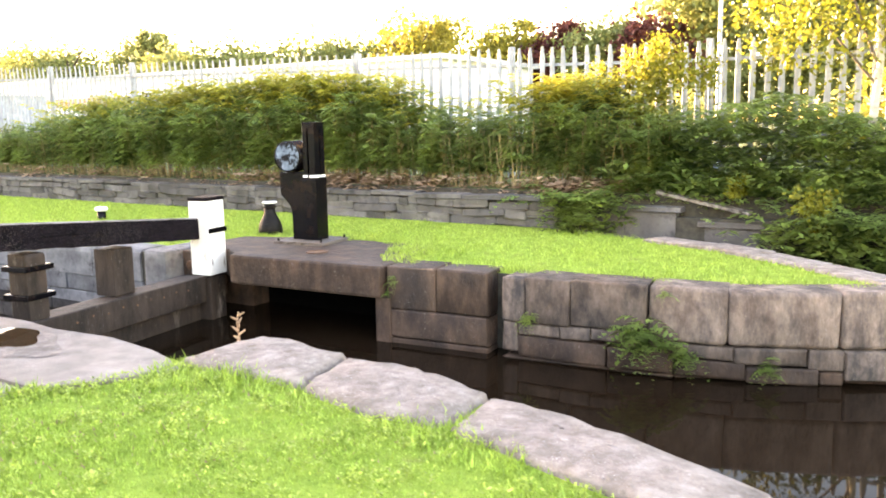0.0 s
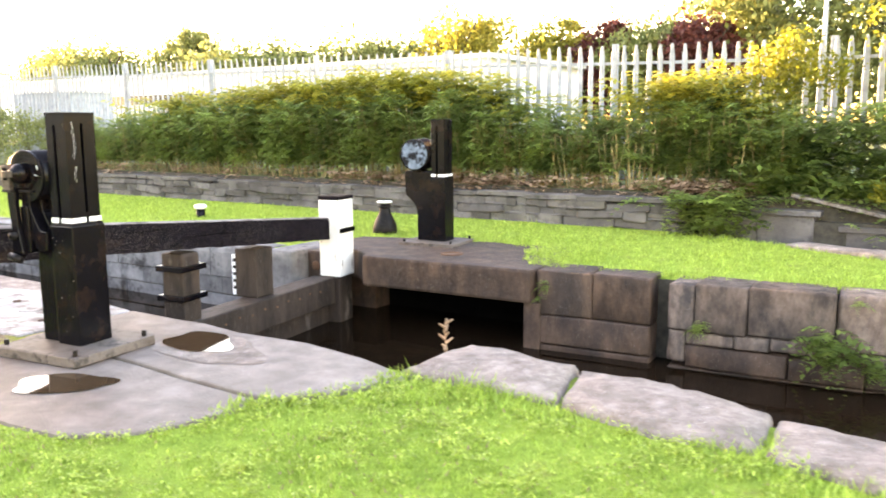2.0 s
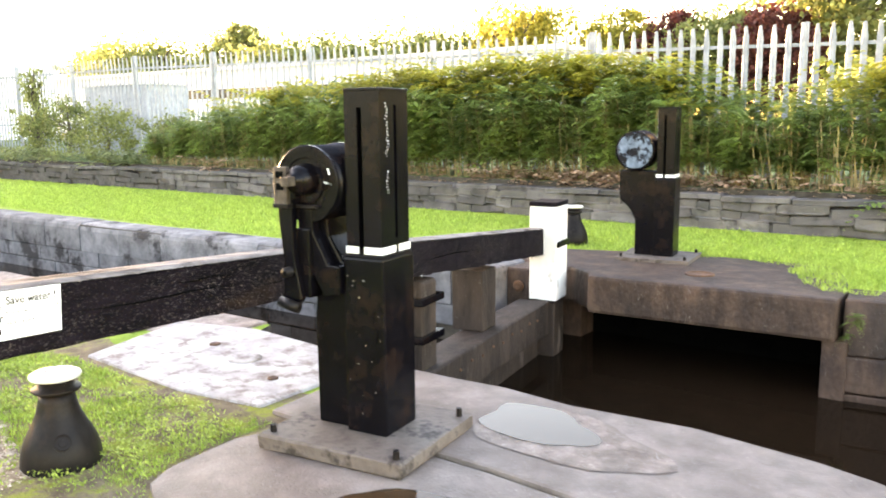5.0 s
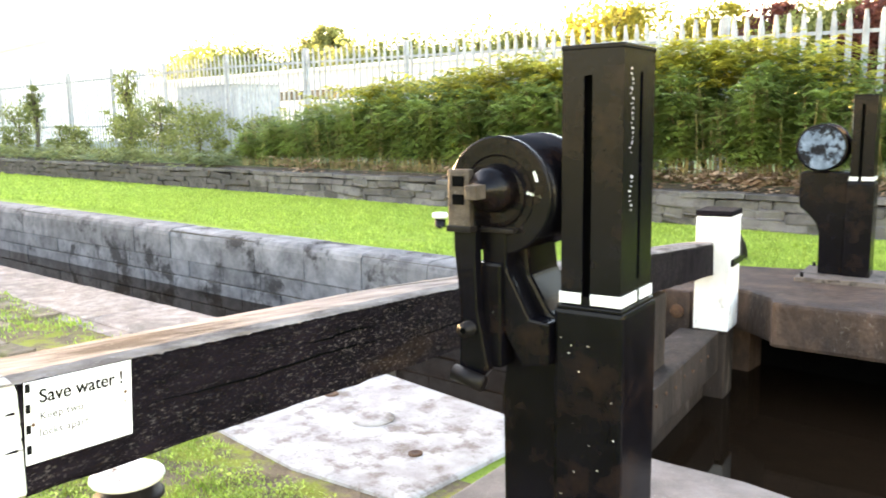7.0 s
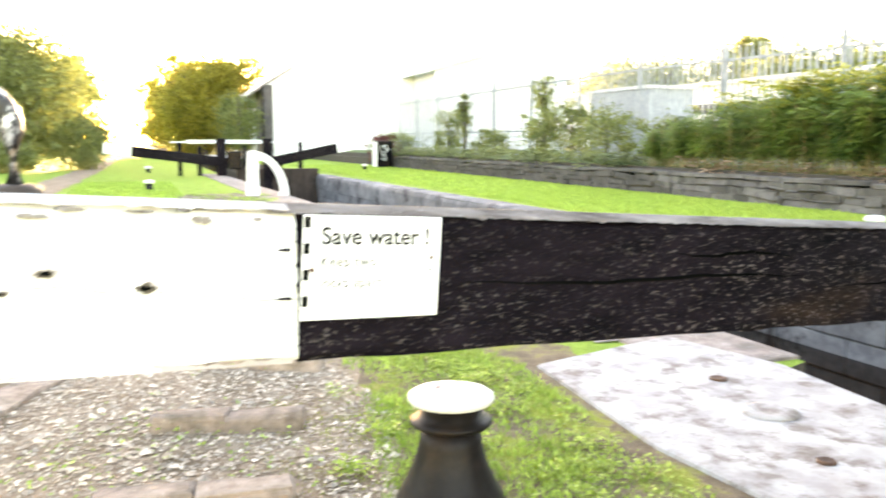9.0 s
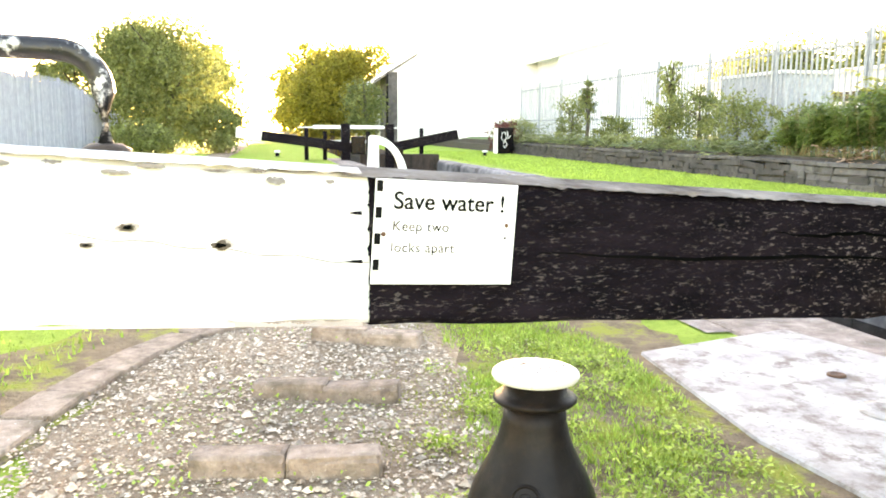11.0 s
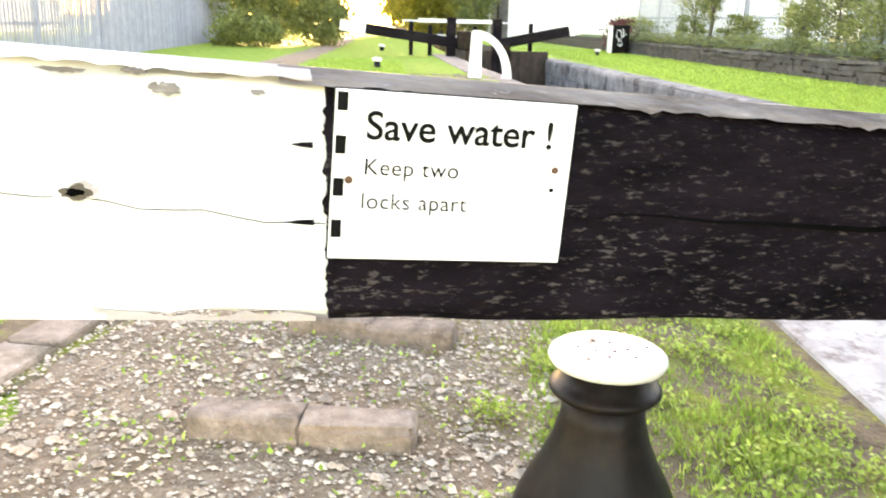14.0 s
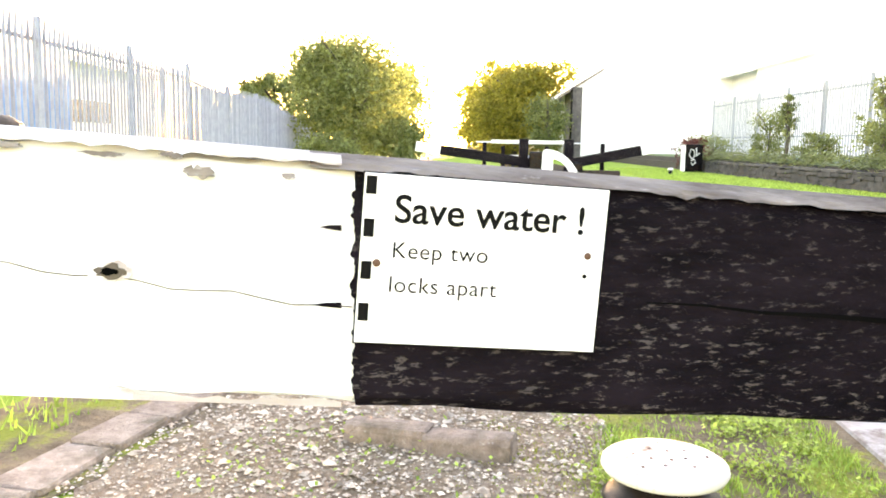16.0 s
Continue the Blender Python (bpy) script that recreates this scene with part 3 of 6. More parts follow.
# gate recess and paddle culvert on the far side
lintel = thing("far_gate_pier", "stained sandstone pier with a dark paddle culvert below its lintel", "masonry", kind="structure")
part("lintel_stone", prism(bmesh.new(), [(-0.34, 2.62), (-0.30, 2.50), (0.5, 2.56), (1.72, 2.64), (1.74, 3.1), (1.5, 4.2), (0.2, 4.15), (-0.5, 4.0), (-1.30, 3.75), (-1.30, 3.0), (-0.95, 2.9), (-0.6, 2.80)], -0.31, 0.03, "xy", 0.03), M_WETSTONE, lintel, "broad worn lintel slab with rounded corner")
part("jamb_stone", box(bmesh.new(), (1.62, 2.70, -1.6), (1.80, 3.4, -0.31), 0.01), M_WETSTONE, lintel)
# Near-black back wall stands in for the unlit depth of the culvert.
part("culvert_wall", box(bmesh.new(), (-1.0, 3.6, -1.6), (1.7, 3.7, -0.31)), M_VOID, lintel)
part("recess_wall", box(bmesh.new(), (-1.5, 3.3, -1.6), (-0.75, 3.58, -0.31)), M_WETSTONE, lintel)
part("quoin", box(bmesh.new(), (-1.62, 2.36, -1.6), (-1.22, 3.2, 0.02), 0.05), M_BLUE, lintel, "rounded dark quoin block")
part("quoin", box(bmesh.new(), (-1.22, 2.62, -0.6), (-0.98, 3.1, 0.0), 0.02), M_WETSTONE, lintel)
part("iron_ring", lathe(bmesh.new(), [(0.055, 0), (0.055, 0.02), (0.03, 0.03), (0.012, 0.02)], 18), M_RUST, lintel, "", pose(-1.08, 2.615, -0.17, 90), True)

part("iron_lid", lathe(bmesh.new(), [(0.13, 0), (0.13, 0.012), (0.105, 0.016), (0.10, 0.006), (0.01, 0.008)], 24), M_RUST, lintel, "rusty round iron lid", pose(0.51, 3.09, 0.028), True)
# ashlar wall of the far island with its copings
ashlar = thing("far_ashlar_wall", "large weathered sandstone blocks with ferns in the joints above dark water", "wall", kind="structure")


def front_at(d):
    """Point and direction at d metres along the far front edge."""
    pts = FAR_FRONT + FAR_BACK
    for (x0, y0), (x1, y1) in zip(pts, pts[1:]):
        l = math.hypot(x1 - x0, y1 - y0)
        if d <= l:
            return x0 + (x1 - x0) * d / l, y0 + (y1 - y0) * d / l, math.degrees(math.atan2(y1 - y0, x1 - x0))
        d -= l
    return pts[-1][0], pts[-1][1], 180.0


def block(d0, d1, z0, z1, depth=0.35, mat=None, proud=0.0, name="ashlar_block", parent=None, bev=0.025):
    x0, y0, _ = front_at(d0)
    x1, y1, _ = front_at(d1)
    a = math.degrees(math.atan2(y1 - y0, x1 - x0))
    l = math.hypot(x1 - x0, y1 - y0)
    bm = box(bmesh.new(), (0.006, -proud, z0 + 0.006), (l - 0.006, depth, z1 - 0.004), bev, None, 0.008)
    return part(name, bm, mat or M_STONE, parent or ashlar, "", pose(x0, y0, 0, 0, 0, a), True)


UPPER = [0.06, 0.62, 1.20, 1.36, 1.60, 2.06, 2.76, 3.44, 4.36, 5.2]
for a, b in zip(UPPER, UPPER[1:]):
    if (a, b) == (1.20, 1.36):
        continue                                   # stop-plank groove
    block(a, b, -0.42 if b < 2.2 else (-0.40 if b < 3 else -0.47), 0.03 + rng.uniform(-0.015, 0.012), 0.42, mat=M_WETSTONE if b < 1.4 else None, proud=rng.uniform(-0.01, 0.015), bev=0.02 if b < 3.4 else 0.045)
LOWER = [(0.06, 1.2, -0.72, -0.42), (1.36, 1.52, -0.72, -0.42), (1.52, 1.95, -0.54, -0.42), (1.95, 2.25, -0.54, -0.40), (2.25, 2.55, -0.52, -0.40), (2.55, 2.85, -0.56, -0.40), (1.52, 2.4, -0.76, -0.54), (2.4, 3.0, -0.76, -0.56), (2.85, 3.5, -0.60, -0.47),
         (3.0, 3.6, -0.76, -0.60), (3.5, 4.1, -0.62, -0.47), (4.1, 4.4, -0.66, -0.47), (4.4, 5.2, -0.74, -0.47), (3.6, 4.2, -0.78, -0.63), (4.2, 4.4, -0.78, -0.66), (0.06, 1.2, -1.2, -0.72), (1.36, 3.0, -1.2, -0.76), (3.0, 5.2, -1.2, -0.77)]
for a, b, z0, z1 in LOWER:
    block(a, b, z0, z1, mat=M_WETSTONE if b < 1.4 or z1 < -0.5 else None, proud=rng.uniform(-0.01, 0.012), bev=0.02)
CAP = [5.2, 5.5, 6.1, 6.9, 7.7, 8.5, 9.4]
for a, b in zip(CAP, CAP[1:]):
    block(a, b, -0.07, 0.035 + rng.uniform(-0.01, 0.01), 0.38, M_COPE, 0.012, "cap_stone", None, 0.025)
for a, b in zip(range(52, 95, 9), range(61, 104, 9)):
    block(a / 10, b / 10, -0.9, -0.07, 0.3, M_STONE, 0.0, "ashlar_block")

# rubble wall behind the island lawn
rub = thing("rubble_wall", "low mossy rubble stone wall below the bracken bank", "wall", kind="structure")
part("wall_core", box(bmesh.new(), (-60, 6.53, -1.0), (2.2, 6.9, 0.30)), M_JOINT, rub)
part("wall_core", box(bmesh.new(), (2.2, 6.60, -1.0), (14, 6.95, 0.22)), M_JOINT, rub)
stones = [bm_mesh("wall_stone", box(bmesh.new(), (-0.14, 0, -0.058), (0.14, 0.14, 0.058), 0.018, None, 0.014), M_WALL), bm_mesh("wall_stone", box(bmesh.new(), (-0.21, 0, -0.07), (0.21, 0.14, 0.07), 0.02, None, 0.016), M_WALL)]
rest = bmesh.new()
count = 0
for row in range(3):
    x = 2.1 - rng.uniform(0, 0.2)
    while x > -30:
        w = rng.choice((0, 0, 1))
        wide = rng.uniform(0.5, 2.1)
        half = (0.142, 0.212)[w] * wide
        m = pose(x - half, 6.485 + rng.uniform(-0.03, 0.02), 0.05 + row * 0.125 + rng.uniform(-0.02, 0.02), 0, rng.uniform(-5, 5), rng.uniform(-3, 3)) @ Matrix.Diagonal((wide, 1, rng.uniform(0.75, 1.2), 1))
        if count < 260 and x > -12:
            part("wall_stone", stones[w], M_WALL, rub, "", m)
            count += 1
        else:
            box(rest, (-half / wide + 0.005, 0, -0.055), (half / wide - 0.005, 0.12, 0.055), 0, m)
        x -= half * 2
tagged(part("wall_stones", rest, M_WALL, rub), kind="stuff")
cope_me = bm_mesh("wall_cope", box(bmesh.new(), (-0.42, 0, -0.035), (0.42, 0.36, 0.035), 0.015, None, 0.008), M_WALL)
for i in range(37):
    if -30 < 1.75 - 0.85 * i:
        part("wall_cope", cope_me, M_WALL, rub, "", pose(1.75 - 0.85 * i, 6.46 + rng.uniform(-0.02, 0.02), 0.40 + rng.uniform(-0.015, 0.015), 0, rng.uniform(-1, 1), rng.uniform(-1, 1)))
for i, (x, z) in enumerate(((2.62, 0.10), (3.3, 0.12), (4.35, -0.05), (5.2, -0.08), (6.2, -0.02), (7.1, -0.05), (8.0, -0.05))):
    part("wall_block", box(bmesh.new(), (-0.34, 0, -0.6), (0.34, 0.3, 0.16), 0.025, None, 0.01), M_WALL, rub, "", pose(x, 6.55 + 0.02 * i, z))
    part("wall_cope", cope_me, M_WALL, rub, "", pose(x, 6.50 + 0.02 * i, z + 0.20))

# ---- palisade fences ----
def pale_mesh(height, steel):
    bm = bmesh.new()
    w, d = (0.035, 0.032) if steel is M_GALV_SHADED else (0.046, 0.018)
    prof = [(-w, 0), (-w * 0.45, -d), (w * 0.45, -d), (w, 0), (w * 0.45, -d + 0.004), (-w * 0.45, -d + 0.004)]
    low = [bm.verts.new((x, y, 0)) for x, y in prof]
    top = [bm.verts.new((x, y, height - (0.09 if abs(x) > w * 0.6 else 0.0))) for x, y in prof]
    for k in range(6):
        bm.faces.new((low[k], low[(k + 1) % 6], top[(k + 1) % 6], top[k]))
    bm.faces.new(top)
    return bm_mesh("pale", bm, steel)


def palisade(name, label, x0, x1, y_of, base, top_of, first_post, gap=3.45, pitch=0.158, face=-1, steel=None):
    steel = steel or M_GALV
    f = thing(name, label, "fence")
    me = pale_mesh(1.0, steel)
    n = int((x1 - x0) / pitch)
    for i in range(n):
        x = x0 + i * pitch
        t = top_of(x)
        part("pale", me, steel, f, "", Matrix.Translation((x, y_of(x) + face * 0.05, base)) @ pose(0, 0, 0, 0, rng.uniform(-0.5, 0.5), 0 if face < 0 else 180) @ Matrix.Diagonal((1, 1, t - base + rng.uniform(-0.012, 0.012), 1)))
    x = first_post
    posts = []
    while x < x1:
        part("post", box(bmesh.new(), (-0.05, -0.03, base - 0.3), (0.05, 0.05, top_of(x) + 0.03), 0.004), steel, f, "", pose(x, y_of(x) + 0.02, 0))
        posts.append(x)
        x += gap
    for a, b in zip([x0] + posts, posts + [x1]):
        for off in (0.30, 1.85):
            p, q = Vector((a, y_of(a), top_of(a) - off)), Vector((b, y_of(b), top_of(b) - off))
            if (q - p).length > 0.1:
                bm = bmesh.new()
                box(bm, (0, -0.025, -0.025), ((q - p).length, 0.025, 0.025))
                part("rail", bm, steel, f, "", Matrix.Translation(p) @ (q - p).to_track_quat("X", "Z").to_matrix().to_4x4())
    return f


def fence_top(x):
    return 2.70 + 0.024 * max(0.0, 3 - x) if x > -17.6 else 3.19 + 0.004 * (-17.6 - x)


palisade("palisade_fence", "tall grey galvanised palisade fence behind the bracken", -41.3, 8.2, lambda x: 9.2 + 0.035 * max(0, -10 - x), 0.45, fence_top, -41.5, 3.45, 0.206)
palisade("palisade_fence", "tall grey galvanised palisade fence beside the towpath", -44.0, -6.0, lambda x: -9.0 + 0.02 * (x + 20), 0.0, lambda x: 2.58 if x > -18.2 else (2.32 if x > -26.6 else 2.32 + 0.09 * (x + 26.6)), -42.5, 3.5, 0.158, 1, M_GALV_SHADED)


# ---- things at the lock ----
GEAR = 7.5       # degrees by which the paddle gear stands off square
BEAM = 9.5       # degrees by which the gate and its beam stand off square


def beam_mid(s):
    return 0.750 - 0.068 * s if s < 1.4 else 0.655 - 0.092 * (s - 1.4)


def beam_half(s):
    return 0.118 + 0.001 * s


BEAM_M = pose(0.1295, -2.683, 0, 0, 0, BEAM + 90)      # local x along the beam, -y out of its front face


def timber(bm, s0, s1, step, depth=0.30, chew=0.006, seed=3):
    """A long squared timber, sloped like the beam, with softened and chewed edges."""
    g = random.Random(seed)
    n = max(2, int((s1 - s0) / step))
    rings = []
    for i in range(n + 1):
        s = s0 + (s1 - s0) * i / n
        zc, h, b, u = beam_mid(s), beam_half(s), 0.022, 0.005
        ring = [(0.0, zc - h + u), (0.0, zc), (0.0, zc + h - b), (b * 0.4, zc + h - b * 0.4), (b, zc + h), (depth * 0.5, zc + h - 0.006), (depth - b, zc + h - 0.020), (depth, zc + h - 0.020 - b), (depth, zc - h + b), (depth - b, zc - h), (u, zc - h)]
        rings.append([bm.verts.new((s, y + g.uniform(-chew, chew) * 0.4, z + g.uniform(-chew, chew))) for y, z in ring])
    for a, b_ in zip(rings, rings[1:]):
        for k in range(11):
            bm.faces.new((a[k], b_[k], b_[(k + 1) % 11], a[(k + 1) % 11]))
    bm.faces.new(rings[0])
    bm.faces.new(rings[-1][::-1])
    bmesh.ops.recalc_face_normals(bm, faces=bm.faces[:])
    return bm


gate = thing("lock_gate", "closed timber lock gate with black balance beam and white end", "lock gate", BEAM_M)
beam = part("balance_beam", timber(bmesh.new(), -0.126, 5.225, 0.08, 0.26), M_TIMBER, gate, "worn black balance beam with cracks and bare grey patches")
bm = bmesh.new()
g = random.Random(9)
rows = []
for k in range(401):
    s_ = -0.170 + 5.39 * k / 400
    z = beam_mid(s_) + beam_half(s_) + 0.009
    chew = -0.011 + 0.002 * abs(noise.noise((s_ * 7, 3.1, 0))) + 0.005 * max(0, noise.noise((s_ * 41, 8.1, 0))) + 0.004 * noise.noise((s_ * 110, 2.1, 0))
    rows.append([bm.verts.new((s_, -0.0052, z - 0.026 - chew)), bm.verts.new((s_, 0.002, z - 0.010)), bm.verts.new((s_, 0.02, z - 0.001)), bm.verts.new((s_, 0.13, z - 0.006)), bm.verts.new((s_, 0.256, z - 0.024))])
for a, b_ in zip(rows, rows[1:]):
    for k in range(4):
        bm.faces.new((a[k], b_[k], b_[k + 1], a[k + 1]))
part("bare_top", bm, M_TIMBER_TOP, beam, "bare weathered grey wood along the top")
part("painted_end", timber(bmesh.new(), -1.75, -0.127, 0.05, 0.262, 0.005, 5), M_WHITE, gate, "chipped white painted beam end")
bm = bmesh.new()
rows = []
for k in range(221):
    s_ = -1.74 + 1.6 * k / 220
    z = beam_mid(s_) + beam_half(s_) + 0.005
    e = 0.004 * noise.noise((s_ * 9, 0.9, 0)) + 0.004 * noise.noise((s_ * 60, 1.3, 0)) - 0.012
    rows.append([bm.verts.new((s_, -0.0062, z - 0.020 - e)), bm.verts.new((s_, -0.0056, z - 0.006)), bm.verts.new((s_, 0.022, z + 0.003)), bm.verts.new((s_, 0.13, z - 0.004)), bm.verts.new((s_, 0.255, z - 0.022))])
for a, b_ in zip(rows, rows[1:]):
    for k in range(4):
        bm.faces.new((a[k], b_[k], b_[k + 1], a[k + 1]))
rows = []
bmf = bmesh.new()
for k in range(221):
    s_ = -1.74 + 1.6 * k / 220
    z = beam_mid(s_) - beam_half(s_) - 0.004
    e = 0.004 + 0.014 * max(0, noise.noise((s_ * 11, 4.3, 0))) + 0.010 * max(0, noise.noise((s_ * 37, 6.3, 0)))
    rows.append([bmf.verts.new((s_, -0.0058, z + e)), bmf.verts.new((s_, -0.0058, z))])
for a, b_ in zip(rows, rows[1:]):
    bmf.faces.new((a[0], a[1], b_[1], b_[0]))
part("worn_foot", bmf, M_PEEL, gate, "ragged grey lower edge where paint has gone")
part("worn_top", bm, M_PEEL, gate, "grey weathered top edge with peeling white paint")
bm = bmesh.new()
edge_pts = []
for k in range(91):
    z = beam_mid(-0.137) - 0.114 + 0.205 * k / 90
    w = 0.001 + 0.009 * max(0, noise.noise((z * 33, 5.1, 0))) + 0.012 * abs(noise.noise((z * 130, 7.7, 0)))
    edge_pts.append((bm.verts.new((-0.122, -0.0062, z)), bm.verts.new((-0.126 - w * 0.7, -0.0062, z))))
for a, b_ in zip(edge_pts, edge_pts[1:]):
    bm.faces.new((a[0], a[1], b_[1], b_[0]))
part("ragged_edge", bm, M_TIMBER, gate, "ragged dark edge where the white paint ends")
for z, w in ((0.055, 0.022), (-0.02, 0.03)):
    zz = beam_mid(-0.14) + z
    bm = bmesh.new()
    bm.faces.new([bm.verts.new(p) for p in ((-0.14, -0.0064, zz - 0.003), (-0.14, -0.0064, zz + 0.003), (-0.14 - w * 0.5, -0.0064, zz + 0.003), (-0.14 - w, -0.0064, zz + 0.001), (-0.14 - w * 0.6, -0.0064, zz - 0.001))])
    part("paint_chip", bm, M_TIMBER, gate)
for s, w, z in ((0.62, 0.9, 0.0), (1.75, 1.1, -0.01), (0.85, 0.35, 0.05), (2.4, 0.8, 0.05), (3.3, 0.9, 0.0)):
    bm = bmesh.new()
    n = 14
    up = [(s + w * (k / n - 0.5), beam_mid(s) + z + 0.004 * math.sin(k * 0.6 + s * 3) + 0.0015 * math.sin(k * 2.3) - 0.06 * w * (k / n - 0.5) + 0.0035 * math.sin(math.pi * k / n)) for k in range(n + 1)]
    dn = [(x, zz - 0.006 * math.sin(math.pi * k / n) - 0.001) for k, (x, zz) in enumerate(up)]
    for k in range(n):
        bm.faces.new([bm.verts.new((p[0], -0.0035, p[1])) for p in (up[k], dn[k], dn[k + 1], up[k + 1])])
    # Flat strip on the face; the shade inside the crack is only colour.
    part("crack", bm, M_VOID, beam)
for s, z, r in ((-0.352, 0.0, 0.011), (-0.476, 0.022, 0.009), (-0.53, -0.004, 0.006)):
    for depth_, size_, m_ in ((-0.0064, 1.0, M_PEEL), (-0.0076, 0.72, M_BARK), (-0.0084, 0.38, M_VOID)):
        ring_ = [(s + 1.9 * r * size_ * math.cos(a) * (1 + 0.55 * noise.noise((math.cos(a) * 2.2, s * 9, size_ * 3 + math.sin(a) * 2.2))), beam_mid(s) + z + 0.8 * r * size_ * math.sin(a) * (1 + 0.7 * noise.noise((math.sin(a) * 2.5, s * 5, size_ * 7 + math.cos(a) * 2)))) for a in (2 * math.pi * k / 22 for k in range(22))]
        part("knot", prism(bmesh.new(), ring_, depth_, depth_ + 0.002, "xz"), m_, gate, "weathered knot in the white wood" if size_ == 1.0 else "")
bm = bmesh.new()
for k in range(16):
    a, b_ = -0.58 + 0.45 * k / 16, -0.58 + 0.45 * (k + 1) / 16
    za, zb = (0.012 - 0.035 * (k / 16) + 0.003 * math.sin(k * 1.7), 0.012 - 0.035 * ((k + 1) / 16) + 0.003 * math.sin((k + 1) * 1.7))
    bm.faces.new([bm.verts.new(p) for p in ((a, -0.006, beam_mid(a) + za), (a, -0.006, beam_mid(a) + za - 0.0013), (b_, -0.006, beam_mid(b_) + zb - 0.0013), (b_, -0.006, beam_mid(b_) + zb))])
part("crack", bm, M_BARK, gate)

# bare patches along the top edge of the white end
g = random.Random(12)
for k in range(26):
    s0 = -1.7 + 1.54 * (k + g.uniform(0.1, 0.9)) / 26
    w_, h_ = g.uniform(0.006, 0.020), g.uniform(0.002, 0.005)
    zc = beam_mid(s0) + beam_half(s0) - g.uniform(0.006, 0.020)
    ring_ = [(s0 + w_ * math.cos(a) * (1 + 0.5 * noise.noise((math.cos(a) * 3, k * 3.1, math.sin(a) * 3))), zc - 0.06 * w_ * math.cos(a) + h_ * math.sin(a) * (1 + 0.9 * noise.noise((math.cos(a) * 4, k * 1.7, math.sin(a) * 4)))) for a in (2 * math.pi * i / 26 for i in range(26))]
    part("bare_patch", prism(bmesh.new(), ring_, -0.0068 - 0.0001 * k, -0.004, "xz"), M_TIMBER_TOP, gate, "grey brown wood where paint has flaked")

# grab rail on the white end
bm = bmesh.new()
z0 = beam_mid(-0.52) + beam_half(-0.52)
arc = [(-0.50, 0.12, z0)] + [(-0.56 + 0.06 * math.cos(a), 0.12, z0 + 0.09 + 0.06 * math.sin(a)) for a in (math.pi / 16 * k for k in range(9))]
arc += [(-0.8, 0.12, z0 + 0.155), (-1.1, 0.12, z0 + 0.17)] + [(-1.1 - 0.06 * math.sin(a), 0.12, z0 + 0.11 + 0.06 * math.cos(a)) for a in (math.pi / 16 * k for k in range(1, 9))] + [(-1.16, 0.12, z0)]
rail = part("grab_rail", pipe(bm, arc, 0.017, 12), M_RAIL, gate, "bent steel tube rail in chipped white and black paint", None, True)
for s in (-0.50, -1.16):
    part("flange", lathe(bmesh.new(), [(0.036, 0), (0.036, 0.012), (0.022, 0.02), (0.02, 0.02)], 16), M_STEEL, rail, "", pose(s, 0.12, beam_mid(s) + beam_half(s) - 0.004), True)

# gate leaf below the beam
def post_box(name, s0, s1, y0, y1, z0, z1, mat, label="", bev=0.015):
    return part(name, box(bmesh.new(), (s0, y0, z0), (s1, y1, z1), bev, None, 0.003), mat, gate, label)


head = post_box("mitre_post", 5.23, 5.55, -0.12, 0.14, -0.25, 0.625, M_WHITE_WORN, "square post in peeling white paint with black cap")
part("cap", box(bmesh.new(), (5.225, -0.125, 0.627), (5.555, 0.145, 0.668), 0.008), M_TIMBER, head, "black painted cap")
part("iron_band", box(bmesh.new(), (5.24, -0.138, 0.25), (5.56, -0.122, 0.305), 0.003), M_IRON, head)
post_box("mitre_foot", 5.25, 5.53, -0.10, 0.12, -1.5, -0.275, M_GATE)
post_box("top_rail", 2.75, 5.23, -0.06, 0.24, -0.56, -0.25, M_GATE, "heavy weathered rail just above the water", 0.02)
post_box("planking", 2.8, 5.23, 0.05, 0.12, -1.5, -0.565, M_GATE)
post_box("upright", 3.92, 4.20, 0.04, 0.30, -0.245, 0.245, M_GATE, "stained upright below the beam")
heel = post_box("heel_post", 2.84, 3.06, 0.0, 0.24, -1.5, 0.36, M_GATE, "thick heel post with iron straps", 0.03)
for z in (0.20, -0.06):
    part("iron_strap", box(bmesh.new(), (2.80, -0.03, z), (3.12, 0.27, z + 0.05), 0.006), M_IRON, heel)
bm = bmesh.new()
for k in range(9):
    tube(bm, (3.3 + 0.2 * k, -0.061, -0.36 + 0.02 * (k % 2)), (3.3 + 0.2 * k, -0.07, -0.36 + 0.02 * (k % 2)), 0.012, None, 8)
tagged(part("bolts", bm, M_RUST, gate), kind="stuff")

# sign on the beam
sign_len, sign_h = 0.243, 0.165
sign = thing("save_water_sign", "white rectangular sign with black lettering screwed to the beam", "sign", BEAM_M @ Matrix.Translation((-0.118, -0.008, 0.868)) @ pose(0, 0, 0, 0, 3.6, 0))
part("plate", box(bmesh.new(), (0, 0, -sign_h), (sign_len, 0.005, 0), 0.0012), M_SIGN, sign)
part("dark_edge", box(bmesh.new(), (-0.0012, 0.0012, -sign_h - 0.0012), (sign_len + 0.0012, 0.0045, 0.0012)), M_INK, sign)
for k in range(4):
    part("tab", box(bmesh.new(), (0.002, -0.0008, -0.0026 - 0.041 * k - 0.0175), (0.012, 0.0002, -0.0026 - 0.041 * k)), M_INK, sign, "black edge mark")
